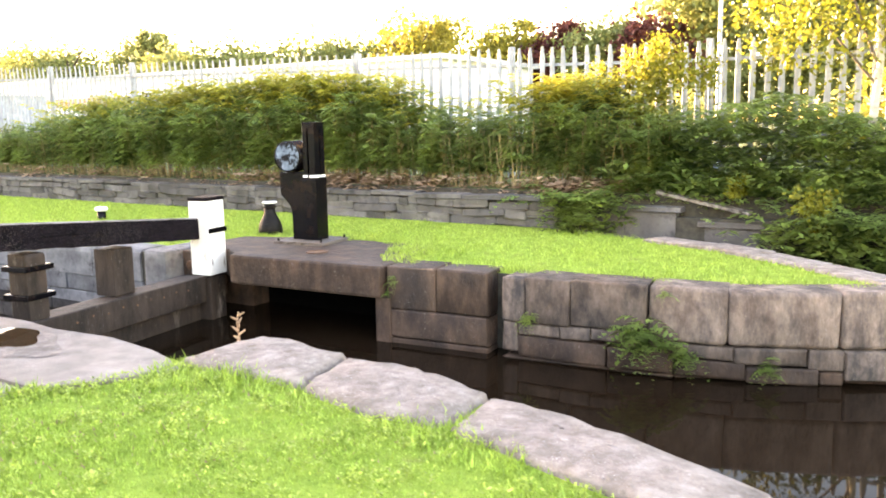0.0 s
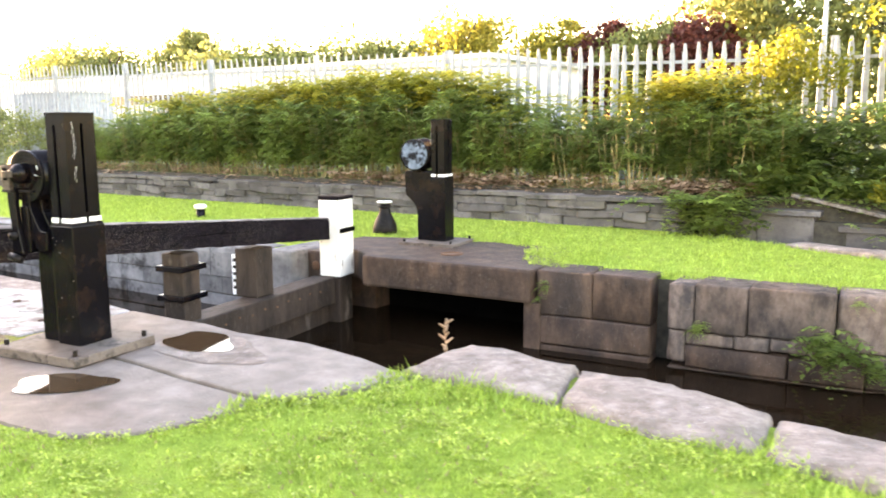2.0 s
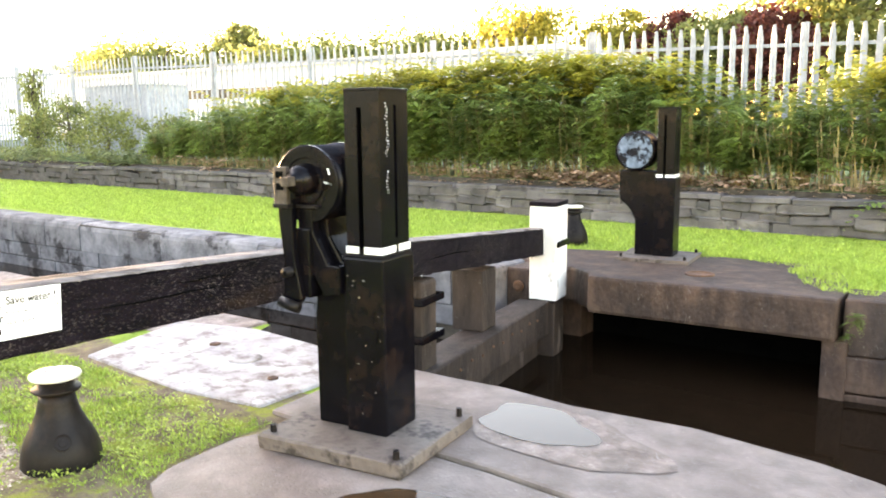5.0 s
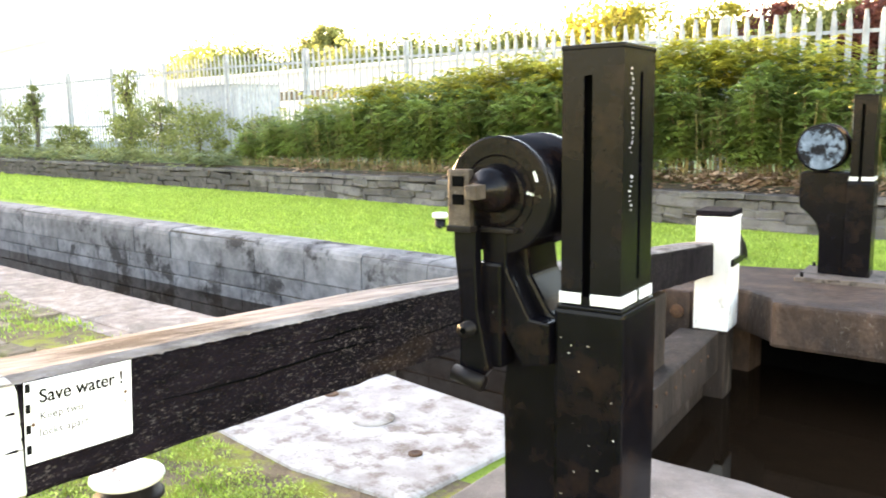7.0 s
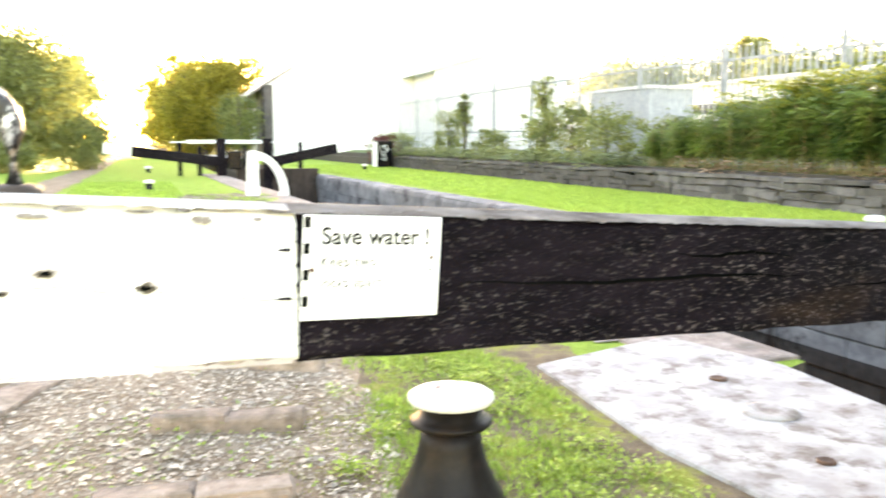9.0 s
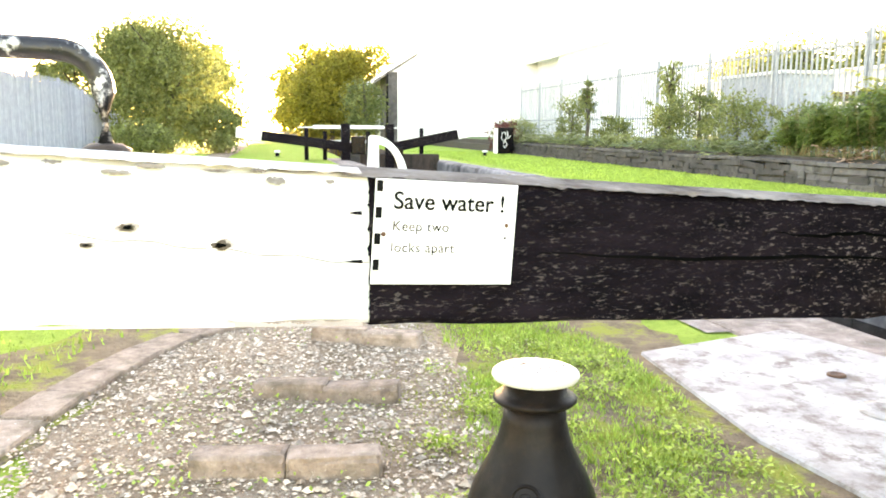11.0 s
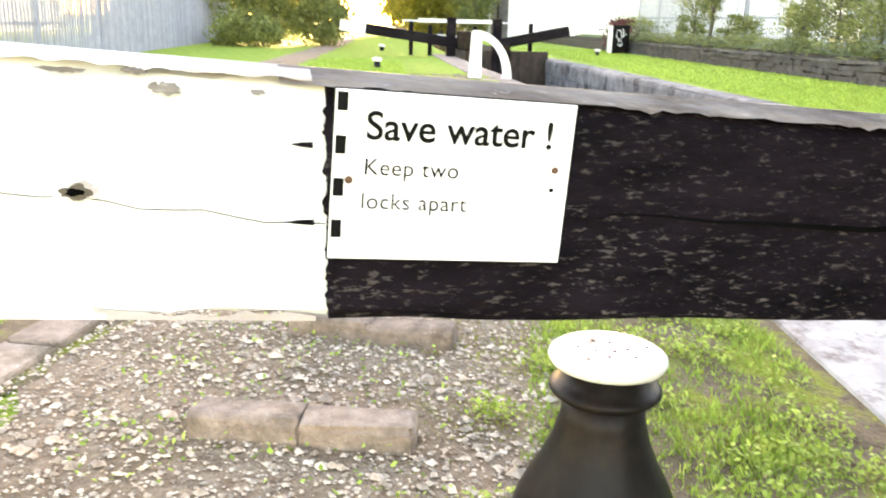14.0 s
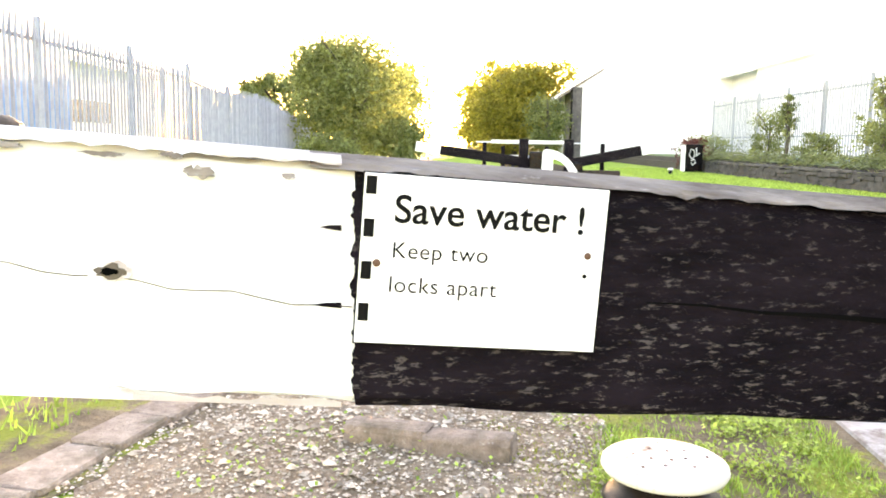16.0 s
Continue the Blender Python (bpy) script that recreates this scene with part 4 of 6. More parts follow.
for text, x, z, size in (("Save water !", 0.0300, -0.0455, 0.0385), ("Keep two", 0.0300, -0.080, 0.0228), ("locks apart", 0.0290, -0.1135, 0.0228)):
    cu = bpy.data.curves.new("lettering", "FONT")
    cu.body, cu.size, cu.extrude = text, size, 0.0004
    cu.offset = 0.0005 if size > 0.03 else -0.0001
    cu.space_character = 1.0 if size > 0.03 else 1.06
    cu.materials.append(M_INK)
    ob = new("lettering", cu)
    ob.parent = sign
    ob.matrix_basis = pose(x, -0.0006, z, 90)
for x, z, r, m in ((0.0167, -0.086, 0.0039, M_RUST), (0.2267, -0.067, 0.0036, M_RUST), (0.2254, -0.0876, 0.0022, M_INK)):
    part("screw", lathe(bmesh.new(), [(r, 0), (r, 0.001), (r * 0.6, 0.002)], 12), m, sign, "", pose(x, 0.0, z, 90), True)


def bollard(at, label, scale=1.0):
    b = thing("mooring_bollard", label, "bollard", at, "mooring bollards")
    k = scale
    part("body", lathe(bmesh.new(), [(r * k, z * k) for r, z in ((0.176, 0), (0.176, 0.05), (0.170, 0.10), (0.158, 0.145), (0.138, 0.19), (0.114, 0.235), (0.094, 0.28), (0.081, 0.33), (0.077, 0.375))], 40), M_CAST, b, "black iron body flaring to a wide foot", None, True)
    part("collar", lathe(bmesh.new(), [(r * k, z * k) for r, z in ((0.076, 0.372), (0.098, 0.378), (0.106, 0.386), (0.106, 0.392), (0.097, 0.399), (0.080, 0.404), (0.079, 0.432))], 40), M_CAST, b, "", None, True)
    cap = part("cap", lathe(bmesh.new(), [(r * k, z * k) for r, z in ((0.078, 0.432), (0.106, 0.440), (0.111, 0.449), (0.109, 0.457), (0.100, 0.463), (0.06, 0.467), (0.01, 0.468))], 40), M_WHITE_WORN, b, "domed cap in speckled white paint", None, True)
    for i in range(12):
        a, r = i * 2.4, (0.02 + 0.005 * i) * k
        part("pit", lathe(bmesh.new(), [(0.0038 * k, 0), (0.003 * k, 0.0012)], 8), M_RUST, cap, "", pose(r * math.cos(a), r * math.sin(a), (0.4678 - (r / 0.09) ** 2 * 0.004) * k))
    part("badge", lathe(bmesh.new(), [(0.040 * k, 0), (0.040 * k, 0.004), (0.034 * k, 0.006), (0.030 * k, 0.003), (0.018 * k, 0.003), (0.016 * k, 0.006)], 24), M_CAST, b, "raised round casting mark", pose(0.102 * k, -0.102 * k, 0.175 * k, 62, 0, 45))
    return b


bollard(pose(-0.345, -2.365, -0.03, 0, 0, 20), "black iron mooring bollard with white top beside the beam", 0.92)
bollard(pose(-1.36, 4.30, 0, 0, 0, -20), "black iron mooring bollard with white top on the far lawn", 0.95)
for x, y in ((-5.2, 4.38), (-16.4, -2.85), (-26.5, -2.75), (-27.3, 4.6)):
    m = thing("mooring_pin", "small black mooring stump with white cap in the grass", "bollard", pose(x, y, 0), "mooring stumps")
    part("stump", lathe(bmesh.new(), [(0.075, 0), (0.07, 0.02), (0.068, 0.13)], 18), M_IRON, m, "", None, True)
    part("cap", lathe(bmesh.new(), [(0.07, 0.13), (0.10, 0.14), (0.105, 0.17), (0.09, 0.20), (0.02, 0.21)], 18), M_WHITE, m, "white cap", None, True)


def slotted(lo, hi, slots, parent, wall=0.02):
    """Plates of an upright box shell whose faces have one tall slot each; slots: face, centre, half width, bottom, top."""
    (x0, y0, z0), (x1, y1, z1) = lo, hi
    plates = [((x0, y1 - wall, z0), (x1 - wall, y1, z1)), ((x0, y0 + wall, z0), (x0 + wall, y1 - wall, z1))]
    for face, c, w, a, b in slots:
        if face == "front":
            plates += [((u0, y0, v0), (u1, y0 + wall, v1)) for u0, u1, v0, v1 in ((x0, c - w, z0, z1), (c + w, x1, z0, z1), (c - w, c + w, z0, a), (c - w, c + w, b, z1))]
        else:
            plates += [((x1 - wall, u0, v0), (x1, u1, v1)) for u0, u1, v0, v1 in ((y0 + wall, c - w, z0, z1), (c + w, y1, z0, z1), (c - w, c + w, z0, a), (c - w, c + w, b, z1))]
    for a, b in plates:
        part("plate", box(bmesh.new(), a, b), M_IRON, parent)


def paddle_gear(at, label, full):
    """Iron ground-paddle stand: tall slotted box post, drum gearbox on a goose-neck pedestal, base plate."""
    p = thing("paddle_gear", label, "paddle gear", at, "paddle gear stands")
    # Near-black core puts the shade behind the post slots into its colour.
    post = part("post", box(bmesh.new(), (-0.05, -0.075, 0.84), (0.05, 0.075, 1.49)), M_VOID, p, "upper box post with tall dark slots")
    slotted((-0.085, -0.11, 0.83), (0.085, 0.11, 1.505), (("front", -0.012, 0.012, 0.86, 1.44), ("side", 0.01, 0.010, 0.90, 1.45)), post)
    part("top_plate", box(bmesh.new(), (-0.088, -0.113, 1.505), (0.088, 0.113, 1.518), 0.003), M_IRON, post)
    low = part("pedestal", box(bmesh.new(), (-0.10, -0.125, 0.06), (0.10, 0.125, 0.826), 0.012), M_IRON, p, "lower box pedestal")
    part("shoulder", box(bmesh.new(), (-0.094, -0.119, 0.822), (0.094, 0.119, 0.835), 0.004), M_IRON, low)
    bm = bmesh.new()
    for lo, hi in (((-0.0885, -0.1135, 0.840), (-0.026, -0.109, 0.870)), ((0.002, -0.1135, 0.840), (0.0885, -0.109, 0.870)), ((0.084, -0.1085, 0.840), (0.0885, -0.002, 0.870)), ((0.084, 0.022, 0.840), (0.0885, 0.1135, 0.870)), ((-0.0885, -0.1085, 0.838), (-0.084, 0.1135, 0.872)), ((-0.083, 0.109, 0.838), (0.083, 0.1135, 0.872))):
        box(bm, lo, hi)
    part("white_band", bm, M_WHITE, post, "painted white band")
    neck = [(-0.098, 0.06), (-0.29, 0.06), (-0.295, 0.40), (-0.32, 0.48), (-0.38, 0.55), (-0.45, 0.61), (-0.46, 0.68), (-0.46, 0.89), (-0.44, 0.905), (-0.088, 0.905), (-0.098, 0.80)]
    if full:
        neck = [(-0.098, 0.06), (-0.275, 0.06), (-0.28, 0.56), (-0.27, 0.62), (-0.29, 0.72), (-0.33, 0.80), (-0.34, 0.99), (-0.20, 0.99), (-0.19, 0.90), (-0.13, 0.80), (-0.098, 0.78)]
    part("goose_neck", prism(bmesh.new(), neck, -0.09, 0.09, "xz", 0.012), M_IRON, p, "cast bracket carrying the gear drum")
    c, r = (Vector((-0.262, 0, 1.125)), 0.168) if full else (Vector((-0.30, 0, 1.10)), 0.195)
    drum = part("drum", lathe(bmesh.new(), [(r - 0.012, 0), (r, 0.012), (r, 0.05), (r - 0.006, 0.055), (r - 0.006, 0.25), (r - 0.03, 0.262), (0.02, 0.262)], 48), M_IRON, p, "round gearbox drum", Matrix.Translation(c + Vector((0, 0.13, 0))) @ pose(0, 0, 0, 90), True)
    face = -0.132
    if not full:
        part("face_plate", lathe(bmesh.new(), [(r - 0.02, 0), (r - 0.02, 0.012), (r - 0.026, 0.014), (0.004, 0.014)], 40), M_BLUEWEAR, drum, "flat face in worn pale blue paint", pose(0, 0, 0.262))
    part("rim", lathe(bmesh.new(), [(r - 0.004, 0), (r - 0.004, 0.011), (r - 0.009, 0.014), (r - 0.055, 0.014), (r - 0.060, 0.011), (0.088, 0.011), (0.085, 0.020), (0.075, 0.022), (0.03, 0.022)] if full else [(r - 0.004, 0), (r - 0.004, 0.010), (r - 0.018, 0.012), (r - 0.02, 0.004), (0.05, 0.004)], 48), M_IRON, drum, "flat cast face with stepped rings", pose(0, 0, 0.262), False)
    if full:
        hub = part("hub", lathe(bmesh.new(), [(0.066, 0), (0.062, 0.05), (0.052, 0.075), (0.030, 0.085), (0.028, 0.1)], 28), M_IRON, drum, "", pose(0.005, 0.02, 0.278), True)
        part("spindle", box(bmesh.new(), (-0.019, -0.019, 0.09), (0.019, 0.019, 0.155), 0.004), M_STEEL, drum, "bare square spindle end", pose(0.005, 0.02, 0.27))
        part("white_mark", box(bmesh.new(), (-0.004, -0.014, 0), (0.004, 0.014, 0.002)), M_WHITE, drum, "white paint mark", pose(0.118, 0.055, 0.2745, 0, 0, 20))
        for k in range(5):
            part("white_mark", box(bmesh.new(), (-0.003, -0.004, 0), (0.002, 0.004, 0.0015)), M_WHITE, drum, "", pose(0.095 + 0.009 * k, 0.010 - 0.002 * k, 0.2745))
        for k in range(12):
            a = radians(55 + 8 * k)
            part("raised_letter", box(bmesh.new(), (-0.006, -0.008, 0), (0.006, 0.008, 0.002)), M_IRON, drum, "", pose(0.136 * math.cos(a), 0.136 * math.sin(a), 0.2755, 0, 0, math.degrees(a) - 90))
        for k in range(6):
            a = radians(60 * k + 20)
            part("bolt", tube(bmesh.new(), (0, 0, 0), (0, 0, 0.007), 0.008, None, 6), M_IRON, drum, "", pose(0.152 * math.cos(a), 0.152 * math.sin(a), 0.273))
        # catch arm hanging beside the drum
        arm = part("catch_arm", prism(bmesh.new(), [(-0.372, 1.06), (-0.300, 1.06), (-0.302, 0.92), (-0.296, 0.80), (-0.264, 0.64), (-0.29, 0.605), (-0.36, 0.605), (-0.352, 0.80), (-0.372, 0.98)], -0.20, -0.165, "xz", 0.006), M_IRON, p, "forged safety catch arm")
        part("steel_head", box(bmesh.new(), (-0.376, -0.222, 1.035), (-0.306, -0.195, 1.20), 0.006), M_STEEL, arm, "bare worn steel head")
        part("steel_cap", box(bmesh.new(), (-0.380, -0.226, 1.028), (-0.300, -0.190, 1.046), 0.004), M_CAST, arm)
        # Notches are flat near-black blocks coloured as shaded recesses.
        for z in (1.118, 1.168):
            part("notch", box(bmesh.new(), (-0.358, -0.226, z - 0.014), (-0.322, -0.2215, z + 0.014)), M_VOID, arm)
        pin = part("arm_pin", tube(bmesh.new(), (-0.322, -0.235, 0.755), (-0.322, -0.10, 0.755), 0.022, None, 16), M_CAST, arm, "", None, True)
        # Near-black disc coloured as the shaded bore of the pin.
        part("pin_hole", tube(bmesh.new(), (-0.322, -0.2365, 0.755), (-0.322, -0.2352, 0.755), 0.009, None, 12), M_VOID, pin)
        part("arm_foot", tube(bmesh.new(), (-0.366, -0.215, 0.625), (-0.27, -0.215, 0.605), 0.024, None, 14), M_CAST, arm, "", None, True)
        part("arm_web", box(bmesh.new(), (-0.31, -0.165, 0.64), (-0.24, -0.085, 0.94), 0.01), M_IRON, arm)
        brace = [(-0.310, 1.03), (-0.232, 1.03), (-0.232, 0.925), (-0.160, 0.79), (-0.101, 0.785), (-0.101, 0.665), (-0.187, 0.650), (-0.26, 0.775), (-0.310, 0.88)]
        part("brace", prism(bmesh.new(), brace, -0.150, -0.088, "xz", 0.008), M_IRON, p, "cranked cast brace")
        part("shelf", box(bmesh.new(), (-0.33, -0.17, 1.025), (-0.20, -0.09, 1.038), 0.003), M_CAST, p)
        for i in range(26):
            w, h = rng.uniform(0.002, 0.008), rng.uniform(0.0015, 0.003)
            zz = 1.455 - 0.0125 * i - (0.05 if i > 17 else 0)
            part("scratch", box(bmesh.new(), (0, -w, -h), (0.001, w, h)), M_WHITE_WORN, post, "", pose(0.0853, -0.058 + rng.uniform(-0.008, 0.012), zz, rng.uniform(-70, 70)) @ Matrix.Diagonal((1, 0.8, 0.5 if i % 3 else 1.0, 1)))
        for i in range(14):
            part("scuff", box(bmesh.new(), (-rng.uniform(0.001, 0.004), 0, -0.001), (0.0015, 0.001, rng.uniform(0.001, 0.003))), M_BIRCHBARK, low, "", pose(rng.uniform(-0.09, 0.08), -0.1258, rng.uniform(0.15, 0.8), 0, rng.uniform(-40, 40)))
        part("lock_plate", prism(bmesh.new(), [(-0.03, -0.05), (0.03, -0.05), (0.04, 0.0), (0.015, 0.03), (0.015, 0.06), (-0.015, 0.06), (-0.015, 0.03), (-0.04, 0.0)], -0.128, -0.124, "xz"), M_IRON, low, "worn key-shaped plate", Matrix.Translation((0.03, -0.001, 0.52)))
    else:
        part("yellow_edge", box(bmesh.new(), (-0.0865, -0.112, 1.22), (-0.0852, 0.10, 1.50)), M_BIRCHBARK, post, "pale worn paint on the narrow side")
    part("base_plate", box(bmesh.new(), (-0.42, -0.34, 0.0), (0.30, 0.30, 0.065), 0.012, None, 0.003), M_PLATE, p, "grey stone base plate")
    for x, y in ((-0.37, -0.29), (0.25, -0.29), (0.25, 0.25), (-0.37, 0.25)):
        part("bolt", tube(bmesh.new(), (x, y, 0.06), (x, y, 0.10), 0.016, 0.014, 6), M_CAST, p)
    return p


paddle_gear(pose(0.635, -1.437, 0.026, 0, 0, GEAR), "black iron paddle gear stand with geared drum on a stone plate", True)
paddle_gear(pose(-0.07, 3.77, 0.0, 0, 0, GEAR), "black iron paddle gear stand with worn blue drum", False)


# ---- lower gates, hoop and box at the far end of the chamber ----
def far_gate():
    f = thing("lower_lock_gates", "black timber lower gates with white tipped balance beams", "lock gate", pose(-23.0, -0.36, 0))
    for y0, z0, y1, z1, lab in ((-0.2, 0.38, -2.85, 0.72, "dark balance beam"), (1.0, 0.40, 2.95, 0.80, "dark balance beam")):
        a, b = Vector((0, y0, z0)), Vector((0, y1, z1))
        d = (b - a)
        bm = box(bmesh.new(), (0, -0.13, -0.14), (d.length, 0.13, 0.14), 0.02)
        beam2 = part("balance_beam", bm, M_TIMBER, f, lab, Matrix.Translation(a) @ d.to_track_quat("X", "Z").to_matrix().to_4x4())
        part("painted_end", box(bmesh.new(), (d.length + 0.002, -0.135, -0.145), (d.length + 0.72, 0.135, 0.145), 0.02), M_WHITE, beam2, "white painted tip")
    for y in (-0.43, 0.88):
        part("gate_post", box(bmesh.new(), (-0.12, y - 0.13, -1.5), (0.12, y + 0.13, 1.08), 0.02), M_TIMBER, f)
    for y, h in ((-1.55, 0.96), (-1.0, 0.86), (0.3, 0.86), (1.95, 0.98)):
        part("rail_post", box(bmesh.new(), (-0.6, y - 0.06, 0.0), (-0.5, y + 0.06, h), 0.01), M_TIMBER, f)
    part("hand_rail", box(bmesh.new(), (-0.62, -1.35, 0.93), (-0.54, 0.8, 1.04), 0.01), M_WHITE, f, "white painted hand rail")
    part("hand_rail", box(bmesh.new(), (-0.62, -1.35, 0.50), (-0.56, 0.8, 0.60), 0.01), M_WHITE, f, "white painted hand rail")
    part("thin_rail", tube(bmesh.new(), (-0.55, -1.8, 0.97), (-0.55, 2.0, 0.97), 0.02, None, 8), M_WHITE, f)
    part("leaf", box(bmesh.new(), (-0.2, 0.0, -1.5), (0.0, 2.4, 0.2), 0.02), M_GATE, f, "stained timber gate leaf")
    part("gear_box", box(bmesh.new(), (0.1, -0.28, 0.2), (0.4, 0.12, 0.72), 0.03), M_IRON, f)
    part("gear_box", box(bmesh.new(), (0.1, 1.0, 0.0), (0.35, 1.25, 0.42), 0.03), M_IRON, f)


far_gate()
hoop = thing("ladder_hoop", "thick white painted hoop beside the chamber ladder", "hand hoop", pose(-13.5, -0.30, 0))
outer = [(-0.95, 0.0), (-0.91, 0.80)] + [(-0.86 + 0.66 * math.sin(a), 0.83 * math.cos(a) if a < 1.5 else 0.0) for a in (math.pi / 2 * k / 10 for k in range(0, 11))]
inner = [(-0.20 - 0.17, 0.0)] + [(-0.74 + 0.40 * math.sin(a), 0.66 * math.cos(a)) for a in (math.pi / 2 * (9 - k) / 10 for k in range(0, 10))] + [(-0.73, 0.0)]
part("hoop", prism(bmesh.new(), outer + inner, -0.06, 0.06, "yz"), M_WHITE, hoop)
cab = thing("cable_cabinet", "black metal cabinet with white scrawled graffiti on the far bank", "cabinet", pose(-30, 5.77, 0))
part("body", box(bmesh.new(), (-0.3, -0.02, 0), (0.3, 0.62, 1.03), 0.02), M_IRON, cab)
part("pale_side", box(bmesh.new(), (-0.29, -0.036, 0.02), (0.29, -0.021, 1.0), 0.003), M_RENDER, cab, "pale side panel")
for pts in ([(0.16, 0.85), (0.12, 0.62), (0.22, 0.5), (0.33, 0.62), (0.28, 0.82), (0.2, 0.86)], [(0.36, 0.9), (0.4, 0.6), (0.5, 0.72)], [(0.2, 0.42), (0.3, 0.5), (0.36, 0.36), (0.26, 0.26), (0.2, 0.36)]):
    part("scrawl", pipe(bmesh.new(), [(0.305, y, z) for y, z in pts], 0.018, 6), M_WHITE, cab)

gauge = thing("depth_gauge", "white depth board with black marks on the chamber wall", "gauge board", pose(-2.17, FAR_WALL - 0.012, -0.10))
part("board", box(bmesh.new(), (-0.09, -0.012, -0.5), (0.09, 0.01, 0.0), 0.002), M_WHITE, gauge)
for k in range(5):
    part("mark", box(bmesh.new(), (-0.07, -0.0145, -0.09 - 0.085 * k), (0.03, -0.0125, -0.05 - 0.085 * k)), M_INK, gauge)

# ---- bricks, kerb and setts by the gravel ----
brick_me = [bm_mesh("tread_brick", box(bmesh.new(), (-0.13, -0.05, -0.04), (0.13, 0.05, 0.045), 0.012, None, 0.006), M_BRICK) for _ in range(3)]
for k, (x, y, a) in enumerate(((-0.75, -3.055, 80), (-0.70, -2.80, 82), (-1.37, -2.90, 74), (-1.29, -2.66, 76), (-2.12, -2.66, 66), (-2.0, -2.45, 64))):
    ob = new("tread_brick", brick_me[k % 3])
    ob.matrix_basis = pose(x - 0.05, y, 0.02, rng.uniform(-3, 3), rng.uniform(-3, 3), a)
    tagged(ob, "worn brown brick set in the gravel as a foothold", "brick", "foothold bricks")
kerb = thing("brick_kerb", "curved line of pale kerb bricks sunk beside the gravel", "kerb", kind="structure")
kpts = [(0.9, -4.25), (0.2, -4.12), (-0.5, -3.95), (-1.0, -3.81), (-1.3, -3.74), (-1.55, -3.67), (-1.8, -3.59), (-2.1, -3.48), (-2.35, -3.34), (-2.55, -3.1)]
kb = bm_mesh("kerb_brick", box(bmesh.new(), (-0.11, -0.08, -0.05), (0.11, 0.08, 0.028), 0.01, None, 0.004), M_BRICK)
for (x0, y0), (x1, y1) in zip(kpts, kpts[1:]):
    l = math.hypot(x1 - x0, y1 - y0)
    n = max(1, round(l / 0.235))
    for i in range(n):
        f = (i + 0.5) / n
        part("kerb_brick", kb, M_BRICK, kerb, "", pose(x0 + (x1 - x0) * f, y0 + (y1 - y0) * f, rng.uniform(-0.006, 0.004), 0, 0, math.degrees(math.atan2(y1 - y0, x1 - x0)) + rng.uniform(-2, 2)) @ Matrix.Diagonal((l / n / 0.225, 1, 1, 1)))
setts = thing("sett_paving", "uneven mossy stone setts along the chamber edge", "paving", CHAMBER, kind="structure")
sett_me = [bm_mesh("sett", box(bmesh.new(), (-0.15, -0.085, -0.06), (0.15, 0.085, 0.03), 0.02, None, 0.012), M_SETT) for _ in range(3)]
n = 0
for i in range(34):
    for j in range(7):
        x, y = -3.3 - 0.32 * i + rng.uniform(-0.03, 0.03) - (0.16 if j % 2 else 0), -0.97 - 0.185 * j
        if (i < 3 and j < 3) or rng.random() < 0.1 or j > 3 + i * 0.4:
            continue
        part("sett", sett_me[n % 3], M_SETT, setts, "", pose(x, y, rng.uniform(-0.012, 0.004), rng.uniform(-3, 3), rng.uniform(-3, 3), rng.uniform(-6, 6)))
        n += 1
sheet("sett_bed", ragged([(-3.0, -0.75), (-14.6, -0.98), (-14.6, -2.3), (-6.0, -2.3), (-3.0, -1.5)], 0.2, 0.12, 5.0), 0.003, M_SOIL, "earth and moss between the setts", "earth")
sheet("coping_apron", [(-2.0, -0.80), (-14.0, -1.02), (-14.0, -1.10), (-2.0, -0.97)], 0.008, M_COPE, "pale stone strip along the coping", "paving")

# ---- loose stones ----
def pebbles(name, poly, per_m2, size, label, seed, holes=()):
    g = np.random.default_rng(seed)
    xs, ys = [p[0] for p in poly], [p[1] for p in poly]
    n = int((max(xs) - min(xs)) * (max(ys) - min(ys)) * per_m2)
    x, y = g.uniform(min(xs), max(xs), n), g.uniform(min(ys), max(ys), n)
    keep = inside(poly, x, y)
    x, y = x[keep], y[keep]
    n = len(x)
    s = size * np.exp(g.normal(0, 0.45, n))
    base = np.array([(1, 0, 0), (0, 1, 0), (-1, 0, 0), (0, -1, 0), (0, 0, 1), (0, 0, -1)], float)
    v = base[None] * (s[:, None] * np.ones((n, 6)))[..., None] * g.uniform(0.6, 1.3, (n, 6, 1)) * np.array([1, 1, 0.6])
    a = g.uniform(0, 6.28, n)
    vx, vy = v[..., 0] * np.cos(a)[:, None] - v[..., 1] * np.sin(a)[:, None], v[..., 0] * np.sin(a)[:, None] + v[..., 1] * np.cos(a)[:, None]
    v = np.stack([vx + x[:, None], vy + y[:, None], v[..., 2] + 0.008 + 0.2 * s[:, None]], -1)
    tri = np.array([(0, 1, 4), (1, 2, 4), (2, 3, 4), (3, 0, 4)])
    me = bpy.data.meshes.new(name)
    me.from_pydata(v.reshape(-1, 3).tolist(), [], (tri[None] + 6 * np.arange(n)[:, None, None]).reshape(-1, 3).tolist())
    me.materials.append(M_PEBBLE)
    return tagged(new(name, me), label, "gravel", kind="stuff")


